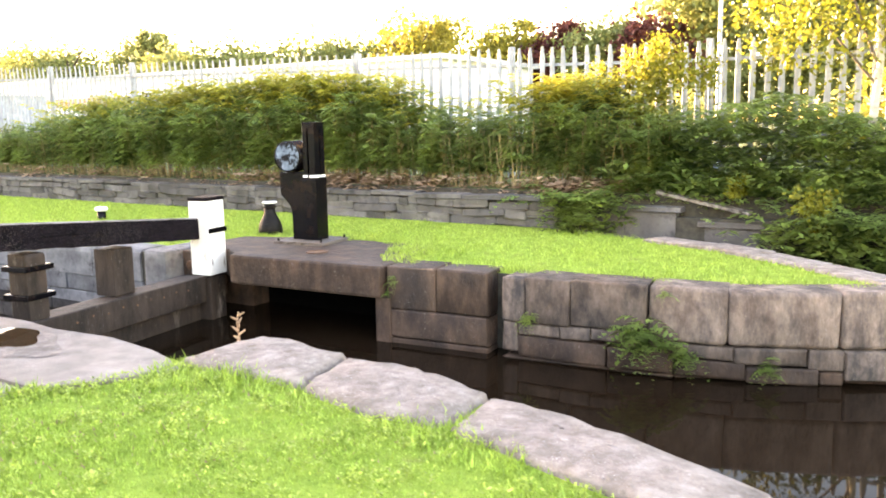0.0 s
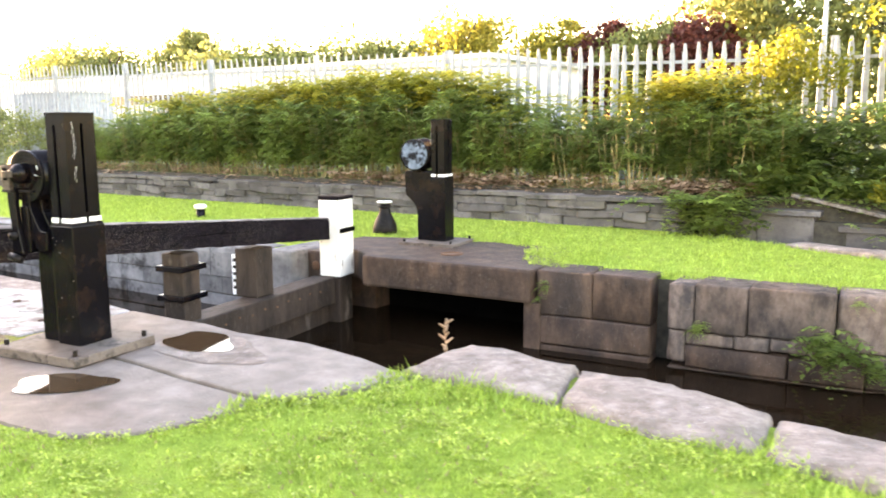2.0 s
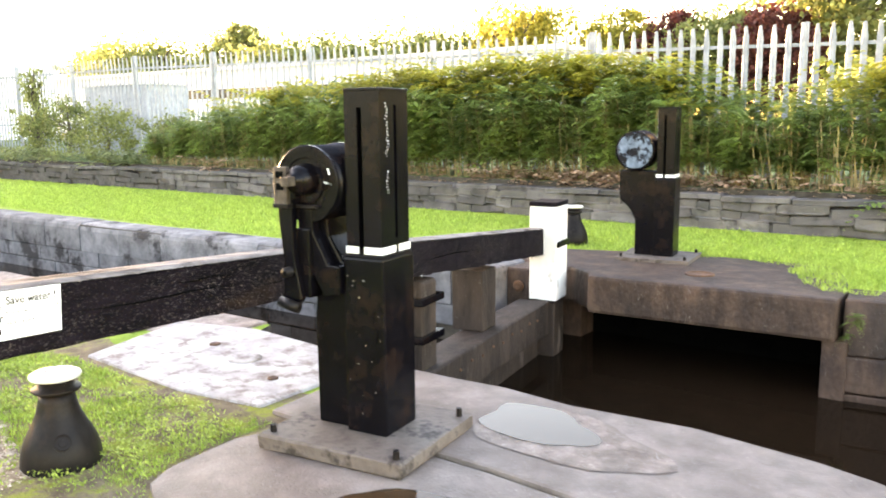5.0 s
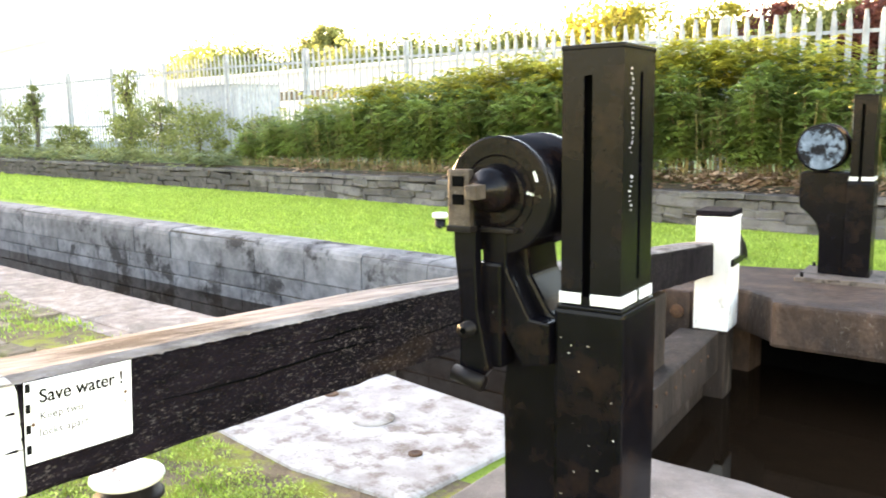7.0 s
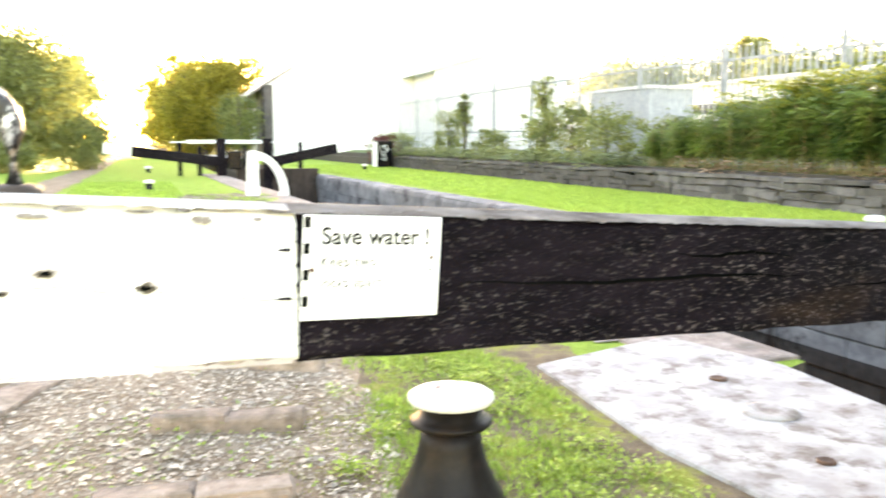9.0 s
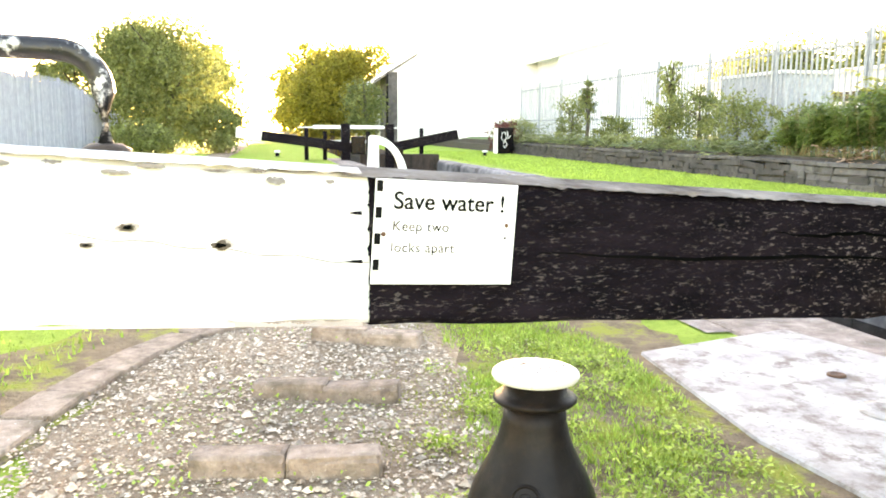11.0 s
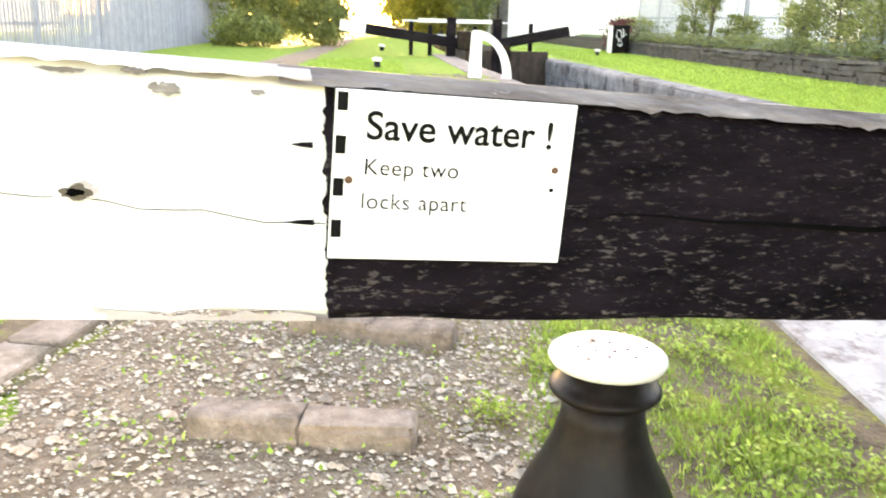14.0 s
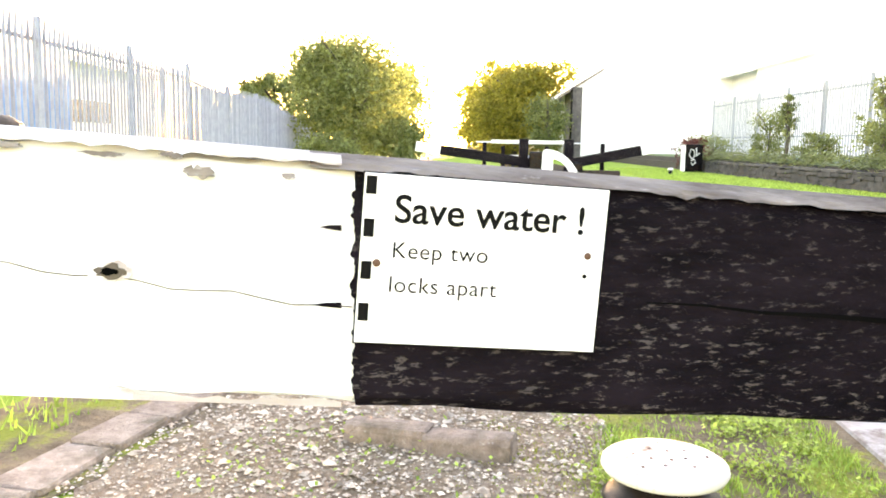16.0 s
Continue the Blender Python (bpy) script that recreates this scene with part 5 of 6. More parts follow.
pebbles("loose_gravel", [(-0.3, -2.5), (-0.15, -3.1), (-0.6, -3.7), (-1.2, -3.72), (-2.3, -3.35), (-3.4, -3.7), (-4.6, -4.4), (-4.4, -3.4), (-2.6, -2.3), (-1.4, -2.2)], 4600, 0.0052, "brown and white loose gravel", 4)
pebbles("coarse_gravel", [(-0.5, -2.7), (-0.3, -3.3), (-0.9, -3.6), (-1.7, -3.4), (-1.8, -2.6)], 60, 0.0115, "larger pale stones round the footholds", 44)
pebbles("loose_gravel", [(-0.2, -2.9), (1.0, -2.9), (2.6, -3.4), (2.4, -4.2), (0.2, -4.3), (-0.7, -3.8)], 900, 0.006, "small stones on worn earth", 6)

# ---- grass ----
LAWN = ragged([(2.70, -0.74), (3.62, -0.72), (4.2, -0.86), (4.66, -0.84), (5.2, -1.0), (5.84, -1.16), (7.3, -2.08), (9.1, -3.05), (9.6, -6.4), (0.6, -6.4), (1.2, -4.4), (1.1, -3.4), (0.85, -2.8), (0.9, -2.46), (1.5, -2.43), (1.88, -2.38), (2.10, -2.18), (2.24, -1.98), (2.33, -1.54), (2.64, -1.1)], 0.08, 0.09, 2.0)
blades("lawn_grass", LAWN, 8500, 0.019, 0.0040, M_BLADE, "bright green short lawn grass", 0.0, (), 2, 0.45)
blades("lawn_fringe", ragged([(2.2, -1.75), (2.45, -1.25), (2.64, -0.78), (3.0, -0.66), (3.6, -0.66), (3.75, -0.50), (3.85, -0.76), (4.5, -0.80), (4.7, -0.60), (4.8, -0.86), (5.6, -1.08), (6.4, -1.55), (6.2, -1.75), (5.1, -1.2), (4.2, -1.05), (3.2, -0.95), (2.7, -1.5), (2.4, -1.9)], 0.08, 0.12, 7.0), 2600, 0.045, 0.006, M_BLADE, "longer grass creeping over the coping stones", 0.01, (), 3, 0.7)
blades("slab_tufts", [(2.25, -1.72), (2.5, -1.28), (2.72, -0.9), (2.74, -0.66), (2.62, -0.66), (2.56, -1.05), (2.28, -1.46)], 3500, 0.055, 0.005, M_BLADE, "long grass tufts at the slab edge", 0.012, (), 33, 0.9)
blades("verge_grass", [(0.06, -1.55), (-0.8, -1.56), (-1.8, -1.5), (-3.2, -1.6), (-3.2, -2.2), (-2.2, -2.2), (-1.3, -2.3), (-0.4, -2.5), (0.3, -2.75), (1.3, -2.8), (1.2, -2.46), (0.34, -2.42), (0.12, -2.28), (0.05, -2.1)], 10000, 0.020, 0.0045, M_BLADE, "patchy grass round the bollard", 0.0, (), 5, 1.6, -0.25)
blades("verge_moss", [(-0.2, -1.55), (-3.2, -1.6), (-3.2, -2.4), (-2.0, -2.5), (-0.3, -2.9), (0.4, -2.85), (0.5, -2.6)], 9000, 0.009, 0.005, M_MOSS, "yellow green moss on bare earth", 0.0, (), 8, 1.6, -0.5)
blades("sett_moss", ragged([(-3.2, -0.9), (-14, -0.9), (-14, -2.2), (-6, -2.3), (-3.2, -1.7)]), 1500, 0.02, 0.006, M_BLADE, "moss and grass between the setts", 0.02, (), 34, 1.4, -0.55)
blades("kerb_grass", [(0.6, -4.5), (-0.6, -4.2), (-1.2, -3.98), (-2.1, -3.75), (-2.8, -3.4), (-5.5, -5.0), (-8, -6), (-8, -9), (0.6, -9)], 700, 0.035, 0.008, M_BLADE, "lawn grass beyond the kerb", 0.0, (), 9, 0.5)
blades("towpath_lawn", [(-3.2, -2.3), (-6, -4.1), (-9.5, -4.4), (-20, -4.3), (-20, -2.3), (-8, -2.3), (-5, -2.1)], 1100, 0.030, 0.009, M_BLADE, "short lawn between towpath and lock", 0.0, (), 10, 0.5)
blades("island_lawn", [(-14, 2.85), (-1.6, 2.85), (-1.3, 3.8), (1.6, 4.3), (1.9, 3.25), (4.6, 3.3), (5.9, 3.75), (6.5, 3.95), (5.2, 5.05), (4.0, 5.85), (2.1, 6.3), (-14, 6.45)], 1500, 0.034, 0.008, M_BLADE, "bright green lawn on the far side", -0.01, (), 11, 0.4)
blades("island_lawn_far", [(-34, 2.85), (-14, 2.85), (-14, 6.4), (-34, 6.4)], 420, 0.036, 0.016, M_BLADE, "bright green lawn on the far side", -0.01, (), 14, 0.4)


def clover(name, poly, patches, each, size, mat, label, seed, spread=(0.05, 0.16)):
    """Small flat leaves in low patches."""
    r = np.random.default_rng(seed)
    xs, ys = [p[0] for p in poly], [p[1] for p in poly]
    x, y = r.uniform(min(xs), max(xs), patches * 3), r.uniform(min(ys), max(ys), patches * 3)
    keep = np.flatnonzero(inside(poly, x, y))[:patches]
    k = np.repeat(keep, each)
    n = len(k)
    sp = np.repeat(r.uniform(*spread, len(keep)), each)
    p = np.stack([x[k] + r.normal(0, 1, n) * sp, y[k] + r.normal(0, 1, n) * sp, r.uniform(0.006, 0.05, n)], -1)
    ok = inside(poly, p[:, 0], p[:, 1])
    p = p[ok]
    n = len(p)
    a = r.uniform(0, 6.28, n)
    tilt = r.normal(0, 0.5, (n, 2))
    u = np.stack([np.cos(a), np.sin(a), tilt[:, 0]], -1) * (size * r.uniform(0.6, 1.4, n))[:, None]
    v = np.stack([-np.sin(a), np.cos(a), tilt[:, 1]], -1) * (size * 0.7 * r.uniform(0.6, 1.4, n))[:, None]
    return tagged(new(name, quads(name, np.stack([p - u, p - v, p + u, p + v], 1), mat)), label, "clover", kind="stuff")


clover("gravel_weeds", [(-0.4, -2.6), (-0.4, -3.5), (-2.2, -3.4), (-2.4, -2.5)], 22, 30, 0.007, M_BLADE, "small weeds in the gravel", 45)
clover("lawn_clover", LAWN, 1600, 45, 0.0085, M_CLOVER, "low clover patches in the lawn", 15, (0.02, 0.07))
blades("dead_grass", LAWN, 260, 0.016, 0.006, M_DEAD, "brown flecks of dead grass in the lawn", 0.004, (), 36, 1.2, -0.4)
clover("verge_clover", [(0.04, -1.6), (-3.2, -1.6), (-3.2, -2.3), (-1.4, -2.4), (-0.3, -2.8), (0.5, -2.75), (1.3, -2.5), (0.34, -2.43), (0.05, -2.2)], 95, 110, 0.007, M_CLOVER, "low clover and weeds on worn earth", 16, (0.025, 0.075))
clover("edge_weeds", [(2.2, -1.75), (2.66, -0.85), (2.9, -0.72), (2.85, -1.2)], 14, 90, 0.010, M_CLOVER, "bright weeds at the slab edge", 17)
blades("pier_fringe", ragged([(1.2, 3.35), (1.55, 2.95), (1.95, 2.95), (2.05, 3.5), (1.75, 4.4), (0.3, 4.45), (-0.6, 4.25), (-0.5, 3.98), (0.6, 4.12), (1.2, 4.0)], 0.08, 0.16, 9.0), 3200, 0.04, 0.006, M_BLADE, "grass creeping over the pier stone", 0.028, (), 27, 0.9)
blades("island_fringe", [(1.8, 3.0), (3.0, 3.06), (4.5, 3.2), (5.9, 3.6), (6.6, 3.9), (5.9, 3.85), (4.6, 3.45), (2.0, 3.35)], 2600, 0.06, 0.007, M_BLADE, "longer grass over the cap stones", 0.0, (), 12, 0.8)


# ---- bracken and leaves ----
def fronds(name, bases, azim, length, rise, mat, label, pairs=9, seed=1, width=0.26, category="bracken", parent=None):
    """Arching fern fronds, each a row of paired leaflets."""
    g = np.random.default_rng(seed)
    n = len(bases)
    out = np.zeros((n, pairs, 2, 4, 3))
    t = (np.arange(pairs) + 0.6) / pairs
    d = np.stack([np.cos(azim), np.sin(azim), np.zeros(n)], -1)
    side = np.stack([-np.sin(azim), np.cos(azim), np.zeros(n)], -1)
    droop = g.uniform(0.5, 1.2, n)
    for i, u in enumerate(t):
        c = bases + d * (length * u)[:, None] * 0.9
        c[:, 2] += length * (rise * u - droop * u * u)
        w = length * width * (math.sin(math.pi * (0.12 + 0.88 * u)) * 0.9 + 0.1) * (1.15 - 0.55 * u)
        half = length / pairs * 1.0
        for k, sgn in enumerate((-1, 1)):
            tip = c + side * (sgn * w)[:, None] + d * (w * 0.35)[:, None]
            tip[:, 2] -= w * g.uniform(0.0, 0.55, n)
            mid = (c + tip) / 2
            mid[:, 2] += w * 0.08
            out[:, i, k, 0], out[:, i, k, 2] = c, tip
            out[:, i, k, 1], out[:, i, k, 3] = mid + d * (half * 0.5)[:, None], mid - d * (half * 0.5)[:, None]
    me = quads(name, out.reshape(-1, 4, 3), mat)
    if parent is not None:
        return part(name, me, mat, parent, label)
    return tagged(new(name, me), label, category, kind="stuff")


def bank_top(x):
    return np.interp(x, [-13.6, -12.8, -9.5, -7.1, -5.0, -2.8, -1.9, -0.6, 0.3, 1.2, 2.0, 3.2], [1.2, 1.72, 2.08, 2.22, 2.34, 2.34, 2.22, 1.86, 1.80, 2.08, 2.12, 1.9])


g = np.random.default_rng(21)
n = 1250                                 # upright plants in loose clumps, each with fronds up its stem
px = g.uniform(-13.5, 3.3, n)
px += 0.17 * np.sin(px * 5.1 + 2 * np.sin(px * 1.9))
pd = g.uniform(0, 1, n) ** 1.2
py = 6.92 + 1.45 * pd
ph = (bank_top(px) - 0.46) * (0.66 + 0.30 * pd) * g.uniform(0.78, 1.10, n)
lean = g.normal(0, 0.10, (n, 2)) + np.array([0, -0.08])
per = 13
u = np.tile((np.arange(per) + 0.5) / per, n) * 0.72 + 0.28 + g.normal(0, 0.02, n * per)
k = np.repeat(np.arange(n), per)
keep = (u * ph[k] > 0.27) | (pd[k] > 0.6)
u, k = u[keep], k[keep]
fb = np.stack([px[k] + lean[k, 0] * u * ph[k], py[k] + lean[k, 1] * u * ph[k], 0.46 + u * ph[k]], -1)
fl = (0.56 - 0.30 * u) * g.uniform(0.8, 1.3, len(u)) * np.clip(ph[k] / 1.4, 0.6, 1.2)
faz = -math.pi / 2 + g.normal(0, 1.45, len(u))
fronds("bracken_bank", fb, faz, fl, g.uniform(0.05, 1.0, len(u)) + 0.5 * (u > 0.9), M_FERN, "dense dark green bracken covering the bank", 8, 5, 0.37)
front = pd < 0.55
n = int(front.sum())
c = np.zeros((n, 4, 3))
sx, sy, sh, sl = px[front], py[front], ph[front] * 0.92, lean[front]
c[:, 0], c[:, 1] = np.stack([sx - 0.009, sy, np.full(n, 0.42)], -1), np.stack([sx + 0.009, sy, np.full(n, 0.42)], -1)
c[:, 2], c[:, 3] = np.stack([sx + sl[:, 0] * sh + 0.004, sy + sl[:, 1] * sh, 0.46 + sh], -1), np.stack([sx + sl[:, 0] * sh - 0.004, sy + sl[:, 1] * sh, 0.46 + sh], -1)
tagged(new("bracken_stalks", quads("bracken_stalks", c, M_STEM)), "green brown bracken stalks below the fronds", "stems", kind="stuff")
# Yellow fronds stand in for low sun catching the top of the bank.
n = 1800
fx = np.concatenate([g.normal(-9.6, 0.5, 120), g.normal(-3.2, 1.3, 560), g.normal(-6.5, 1.3, 560), g.normal(1.6, 0.5, 300), g.uniform(-12, 2.4, 260)])
fz = bank_top(fx) * g.uniform(0.74, 1.0, n)
fronds("bracken_tips", np.stack([fx, g.uniform(7.3, 8.5, n), fz], -1), -math.pi / 2 + g.normal(0, 1.2, n), g.uniform(0.25, 0.5, n), g.uniform(0.5, 1.3, n), M_FERNTOP, "bracken tips coloured yellow green as if sunlit", 6, 6, 0.4)
n = 420
sx, sy = g.uniform(-13.3, 2.9, n) + 0.2 * g.normal(0, 1, n), g.uniform(6.82, 7.35, n)
h = g.uniform(0.4, 0.95, n)
c = np.zeros((n, 4, 3))
lean = g.normal(0, 0.10, n)
c[:, 0], c[:, 1] = np.stack([sx - 0.007, sy, np.full(n, 0.42)], -1), np.stack([sx + 0.007, sy, np.full(n, 0.42)], -1)
c[:, 2], c[:, 3] = np.stack([sx + lean + 0.005, sy, 0.42 + h], -1), np.stack([sx + lean - 0.005, sy, 0.42 + h], -1)
tagged(new("bracken_stems", quads("bracken_stems", c, M_STEM)), "pale brown upright bracken stems", "stems", kind="stuff")
n = 1150
dx = np.concatenate([g.normal(-1.9, 1.2, 550), g.normal(2.2, 0.35, 300), g.uniform(-12, 3, 300)])
fronds("dead_bracken", np.stack([dx, g.uniform(6.7, 7.2, n), g.uniform(0.44, 0.66, n)], -1), -math.pi / 2 + g.normal(0, 1.3, n), g.uniform(0.15, 0.36, n), g.uniform(0.1, 0.9, n), M_DEAD, "rusty brown dead bracken at the foot of the bank", 4, 7, 0.3)
n = 2760
rx = np.concatenate([g.uniform(2.7, 9.0, 2600), g.normal(2.4, 0.25, 160)])
ry = np.concatenate([g.uniform(7.0, 8.9, 2600), g.normal(6.5, 0.10, 160)])
rz = np.concatenate([0.55 + g.uniform(0, 1, 2600) * (0.95 + 0.25 * np.sin(rx[:2600] * 1.7)), g.uniform(-0.05, 0.5, 160)])
fronds("bank_ferns", np.stack([rx, ry, rz], -1), -math.pi / 2 + g.normal(0, 1.0, n), g.uniform(0.3, 0.65, n), g.uniform(0.3, 1.0, n), M_FERN, "green ferns and brambles under the birch", 8, 8)
n = 900
fronds("bank_weeds", np.stack([g.uniform(2.6, 9.0, n), g.uniform(6.75, 7.3, n), g.uniform(0.42, 0.75, n)], -1), -math.pi / 2 + g.normal(0, 1.3, n), g.uniform(0.15, 0.45, n), g.uniform(0.3, 1.3, n), M_FERN, "low leafy weeds along the bank edge", 5, 19, 0.45)
n = 700
rx = np.concatenate([g.normal(5.6, 0.45, 450), g.normal(6.6, 0.5, 250)])
ry, rz = 6.35 + 0.25 * g.uniform(-1, 1, n), g.uniform(-0.35, 0.38, n)
fronds("bywash_weeds", np.stack([rx, ry, rz], -1), -math.pi / 2 + g.normal(0, 1.4, n), g.uniform(0.15, 0.4, n), g.uniform(0.3, 1.2, n), M_FERN, "leafy weeds hanging over the overflow channel", 5, 9, 0.45)
n = 900
wx = g.uniform(-31, -13, n)
fronds("wall_weeds", np.stack([wx, g.uniform(6.6, 7.6, n), g.uniform(0.38, 0.75, n)], -1), -math.pi / 2 + g.normal(0, 1.2, n), g.uniform(0.15, 0.45, n), g.uniform(0.3, 1.2, n), M_LEAF, "ragged weeds along the wall top", 5, 10, 0.45)


def wall_fern(x, y, z, size, count, label, seed):
    r = np.random.default_rng(seed)
    t_ = thing("wall_fern", label, "fern", pose(x, y, z), "ferns in the canal wall")
    fronds("fronds", np.stack([r.normal(0, size * 0.12, count), r.uniform(-0.02, 0.02, count), r.normal(0, size * 0.2, count)], -1), -math.pi / 2 + r.normal(0, 0.9, count), size * r.uniform(0.5, 1.1, count), r.uniform(-0.2, 0.9, count), M_FERN, "", 8, seed, 0.3, parent=t_)


wall_fern(4.42, 2.88, -0.42, 0.36, 46, "bushy green fern growing from the canal wall", 31)
wall_fern(4.80, 2.93, -0.52, 0.26, 26, "green fern growing from the canal wall", 32)
wall_fern(3.35, 2.80, -0.36, 0.16, 14, "small fern in a wall joint", 33)
wall_fern(5.45, 3.15, -0.62, 0.20, 18, "small green fern above the water", 34)
wall_fern(1.86, 2.70, -0.12, 0.12, 14, "tuft of weeds hanging from the lintel", 35)
wall_fern(1.80, 2.68, -0.24, 0.10, 10, "tuft of weeds hanging from the lintel", 36)
wall_fern(4.62, 2.88, 0.0, 0.12, 12, "weeds in the cap stones", 37)

weed = thing("dead_weed", "dry brown seed stalk standing at the coping edge", "weed", pose(2.57, -0.15, -0.1))
bm = bmesh.new()
pipe(bm, [(0.03, -0.05, -0.3), (0, 0, 0), (0.01, 0, 0.12), (-0.01, 0, 0.24), (0.01, 0.0, 0.32)], 0.006, 6)
for k in range(9):
    a = k * 2.4
    tube(bm, (0, 0, 0.08 + 0.026 * k), (0.05 * math.cos(a), 0.05 * math.sin(a), 0.11 + 0.026 * k), 0.012, 0.005, 5)
part("stalk", bm, M_DEAD, weed)


# ---- trees ----
def crown(name, blobs, count, size, mat, seed, parent, clumps=60, droop=0.0, flat=1.0):
    """A crown of many small leaves gathered into clumps inside ellipsoids (x, y, z, rx, ry, rz)."""
    r = np.random.default_rng(seed)
    vol = np.array([b[3] * b[4] * b[5] for b in blobs])
    which = r.choice(len(blobs), clumps, p=vol / vol.sum())
    b = np.array(blobs)[which]
    v = r.normal(0, 1, (clumps, 3))
    v /= np.linalg.norm(v, axis=1, keepdims=True)
    centre = b[:, :3] + v * b[:, 3:] * (r.uniform(0.25, 1.0, clumps) ** 0.5)[:, None]
    spread = b[:, 3:].mean(1) * 0.26
    k = r.integers(0, clumps, count)
    p = centre[k] + r.normal(0, 1, (count, 3)) * spread[k][:, None] * np.array([1, 1, 0.7])
    p[:, 2] -= droop * r.uniform(0, 1, count) ** 2
    a1, a2 = r.normal(0, 1, (count, 3)), r.normal(0, 1, (count, 3))
    a1 /= np.linalg.norm(a1, axis=1, keepdims=True)
    a2 -= a1 * (a1 * a2).sum(1, keepdims=True)
    a2 /= np.linalg.norm(a2, axis=1, keepdims=True)
    s = (size * r.uniform(0.6, 1.3, count))[:, None]
    c = np.stack([p - a1 * s, p - a2 * s * 0.55, p + a1 * s, p + a2 * s * 0.55], 1)
    return part(name, quads(name, c, mat), mat, parent)


def limbs(points, r0, r1, mat, parent, name="trunk"):
    bm = bmesh.new()
    n = len(points)
    for i, (a, b) in enumerate(zip(points, points[1:])):
        tube(bm, a, b, r0 + (r1 - r0) * i / (n - 1), r0 + (r1 - r0) * (i + 1) / (n - 1), 10, False)
    return part(name, bm, mat, parent, "", None, True)


def tree(label, x, y, z, height, width, mat, seed, leaves=3500, size=0.22, category="tree", low=0.25, clumps=70):
    r = random.Random(seed)
    t_ = thing("tree", label, category, pose(x, y, z), "trees")
    limbs([(0, 0, -0.2), (0.1, 0.05, height * 0.3), (-0.05, 0.1, height * 0.6), (0.1, 0, height * 0.85)], 0.035 * height, 0.008 * height, M_BARK, t_)
    for k in range(5):
        a = k * 1.3 + r.random()
        limbs([(0, 0, height * (0.3 + 0.08 * k)), (width * 0.22 * math.cos(a), width * 0.22 * math.sin(a), height * (0.45 + 0.08 * k)), (width * 0.38 * math.cos(a), width * 0.38 * math.sin(a), height * (0.52 + 0.09 * k))], 0.014 * height, 0.004 * height, M_BARK, t_, "limb")
    blobs = [(0, 0, height * (0.5 + low / 2), width * 0.38, width * 0.38, height * (0.5 - low / 2) * 0.9)]
    for k in range(9):
        a = r.uniform(0, 6.28)
        d_, q_ = width * r.uniform(0.22, 0.44), r.uniform(0.13, 0.25)
        blobs.append((d_ * math.cos(a), d_ * math.sin(a), height * r.uniform(low + 0.1, 0.88), width * q_, width * q_, height * q_ * 0.75))
    crown("crown", blobs, leaves, size, mat, seed, t_, clumps)
    return t_


# along the cut at the far end
tree("broad green tree at the towpath edge", -31.0, -6.7, 0, 5.1, 5.3, M_LEAF, 41, 42000, 0.07, low=0.02, clumps=320)
tree("bushy green tree by the fence", -36.0, -11.0, 0, 4.2, 3.6, M_LEAF, 42, 14000, 0.08, low=0.05)
tree("low green shrub by the towpath", -27.5, -7.2, 0, 1.1, 2.6, M_LEAF, 43, 6000, 0.06, "shrub", 0.0)
tree("green tree beside the cut", -46.0, -9.6, 0, 5.2, 6.0, M_LEAF, 44, 9000, 0.12, low=0.05)
tree("green tree beside the cut", -62.0, -8.5, 0, 7.0, 7.0, M_LEAF, 45, 3000, 0.26, low=0.05)
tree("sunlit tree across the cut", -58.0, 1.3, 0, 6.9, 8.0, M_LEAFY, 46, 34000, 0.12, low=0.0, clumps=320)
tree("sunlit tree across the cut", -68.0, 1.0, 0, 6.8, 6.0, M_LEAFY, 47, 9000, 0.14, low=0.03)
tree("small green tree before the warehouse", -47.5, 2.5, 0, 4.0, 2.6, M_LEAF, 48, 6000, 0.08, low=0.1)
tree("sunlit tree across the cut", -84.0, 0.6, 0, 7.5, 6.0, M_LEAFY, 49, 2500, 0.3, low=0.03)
# Two added tall trees keep low sun off the bank; nearer trees hide them.
tree("tall tree added behind the others to block low sun", -104.0, 4.0, 0, 11.5, 10.0, M_LEAFY, 51, 7000, 0.24, low=0.0, clumps=140)
tree("tall tree added behind the others to block low sun", -92.0, -11.0, 0, 10.0, 9.0, M_LEAFY, 52, 6000, 0.22, low=0.0, clumps=120)
# shrubs before the far part of the fence
for k, (x, y, h, w) in enumerate(((-17.0, 8.2, 1.5, 1.8), (-19.0, 8.3, 1.75, 1.9), (-20.7, 8.3, 1.5, 1.6), (-14.6, 8.5, 1.2, 1.3), (-28.3, 8.2, 1.9, 1.4), (-24.5, 8.4, 1.0, 1.4), (-34.0, 8.0, 1.0, 2.6))):
    tree("leafy shrub before the palisade fence", x, y, YARD - 0.05, h, w, M_LEAF, 60 + k, 3200, 0.042, "shrub", 0.0, 60)
tree("ivy clad fence post", -22.6, 9.35, YARD, 2.9, 0.55, M_LEAF, 71, 900, 0.07, "climber", 0.05, 30)
tree("green ivy clad pole", -30.2, 9.6, YARD, 2.6, 0.6, M_LEAF, 72, 900, 0.07, "climber", 0.3, 30)
tree("rusty brown shrub by the cabinet", -31.6, 6.6, 0.0, 1.3, 1.6, M_LEAFR, 73, 1200, 0.07, "shrub", 0.0, 30)

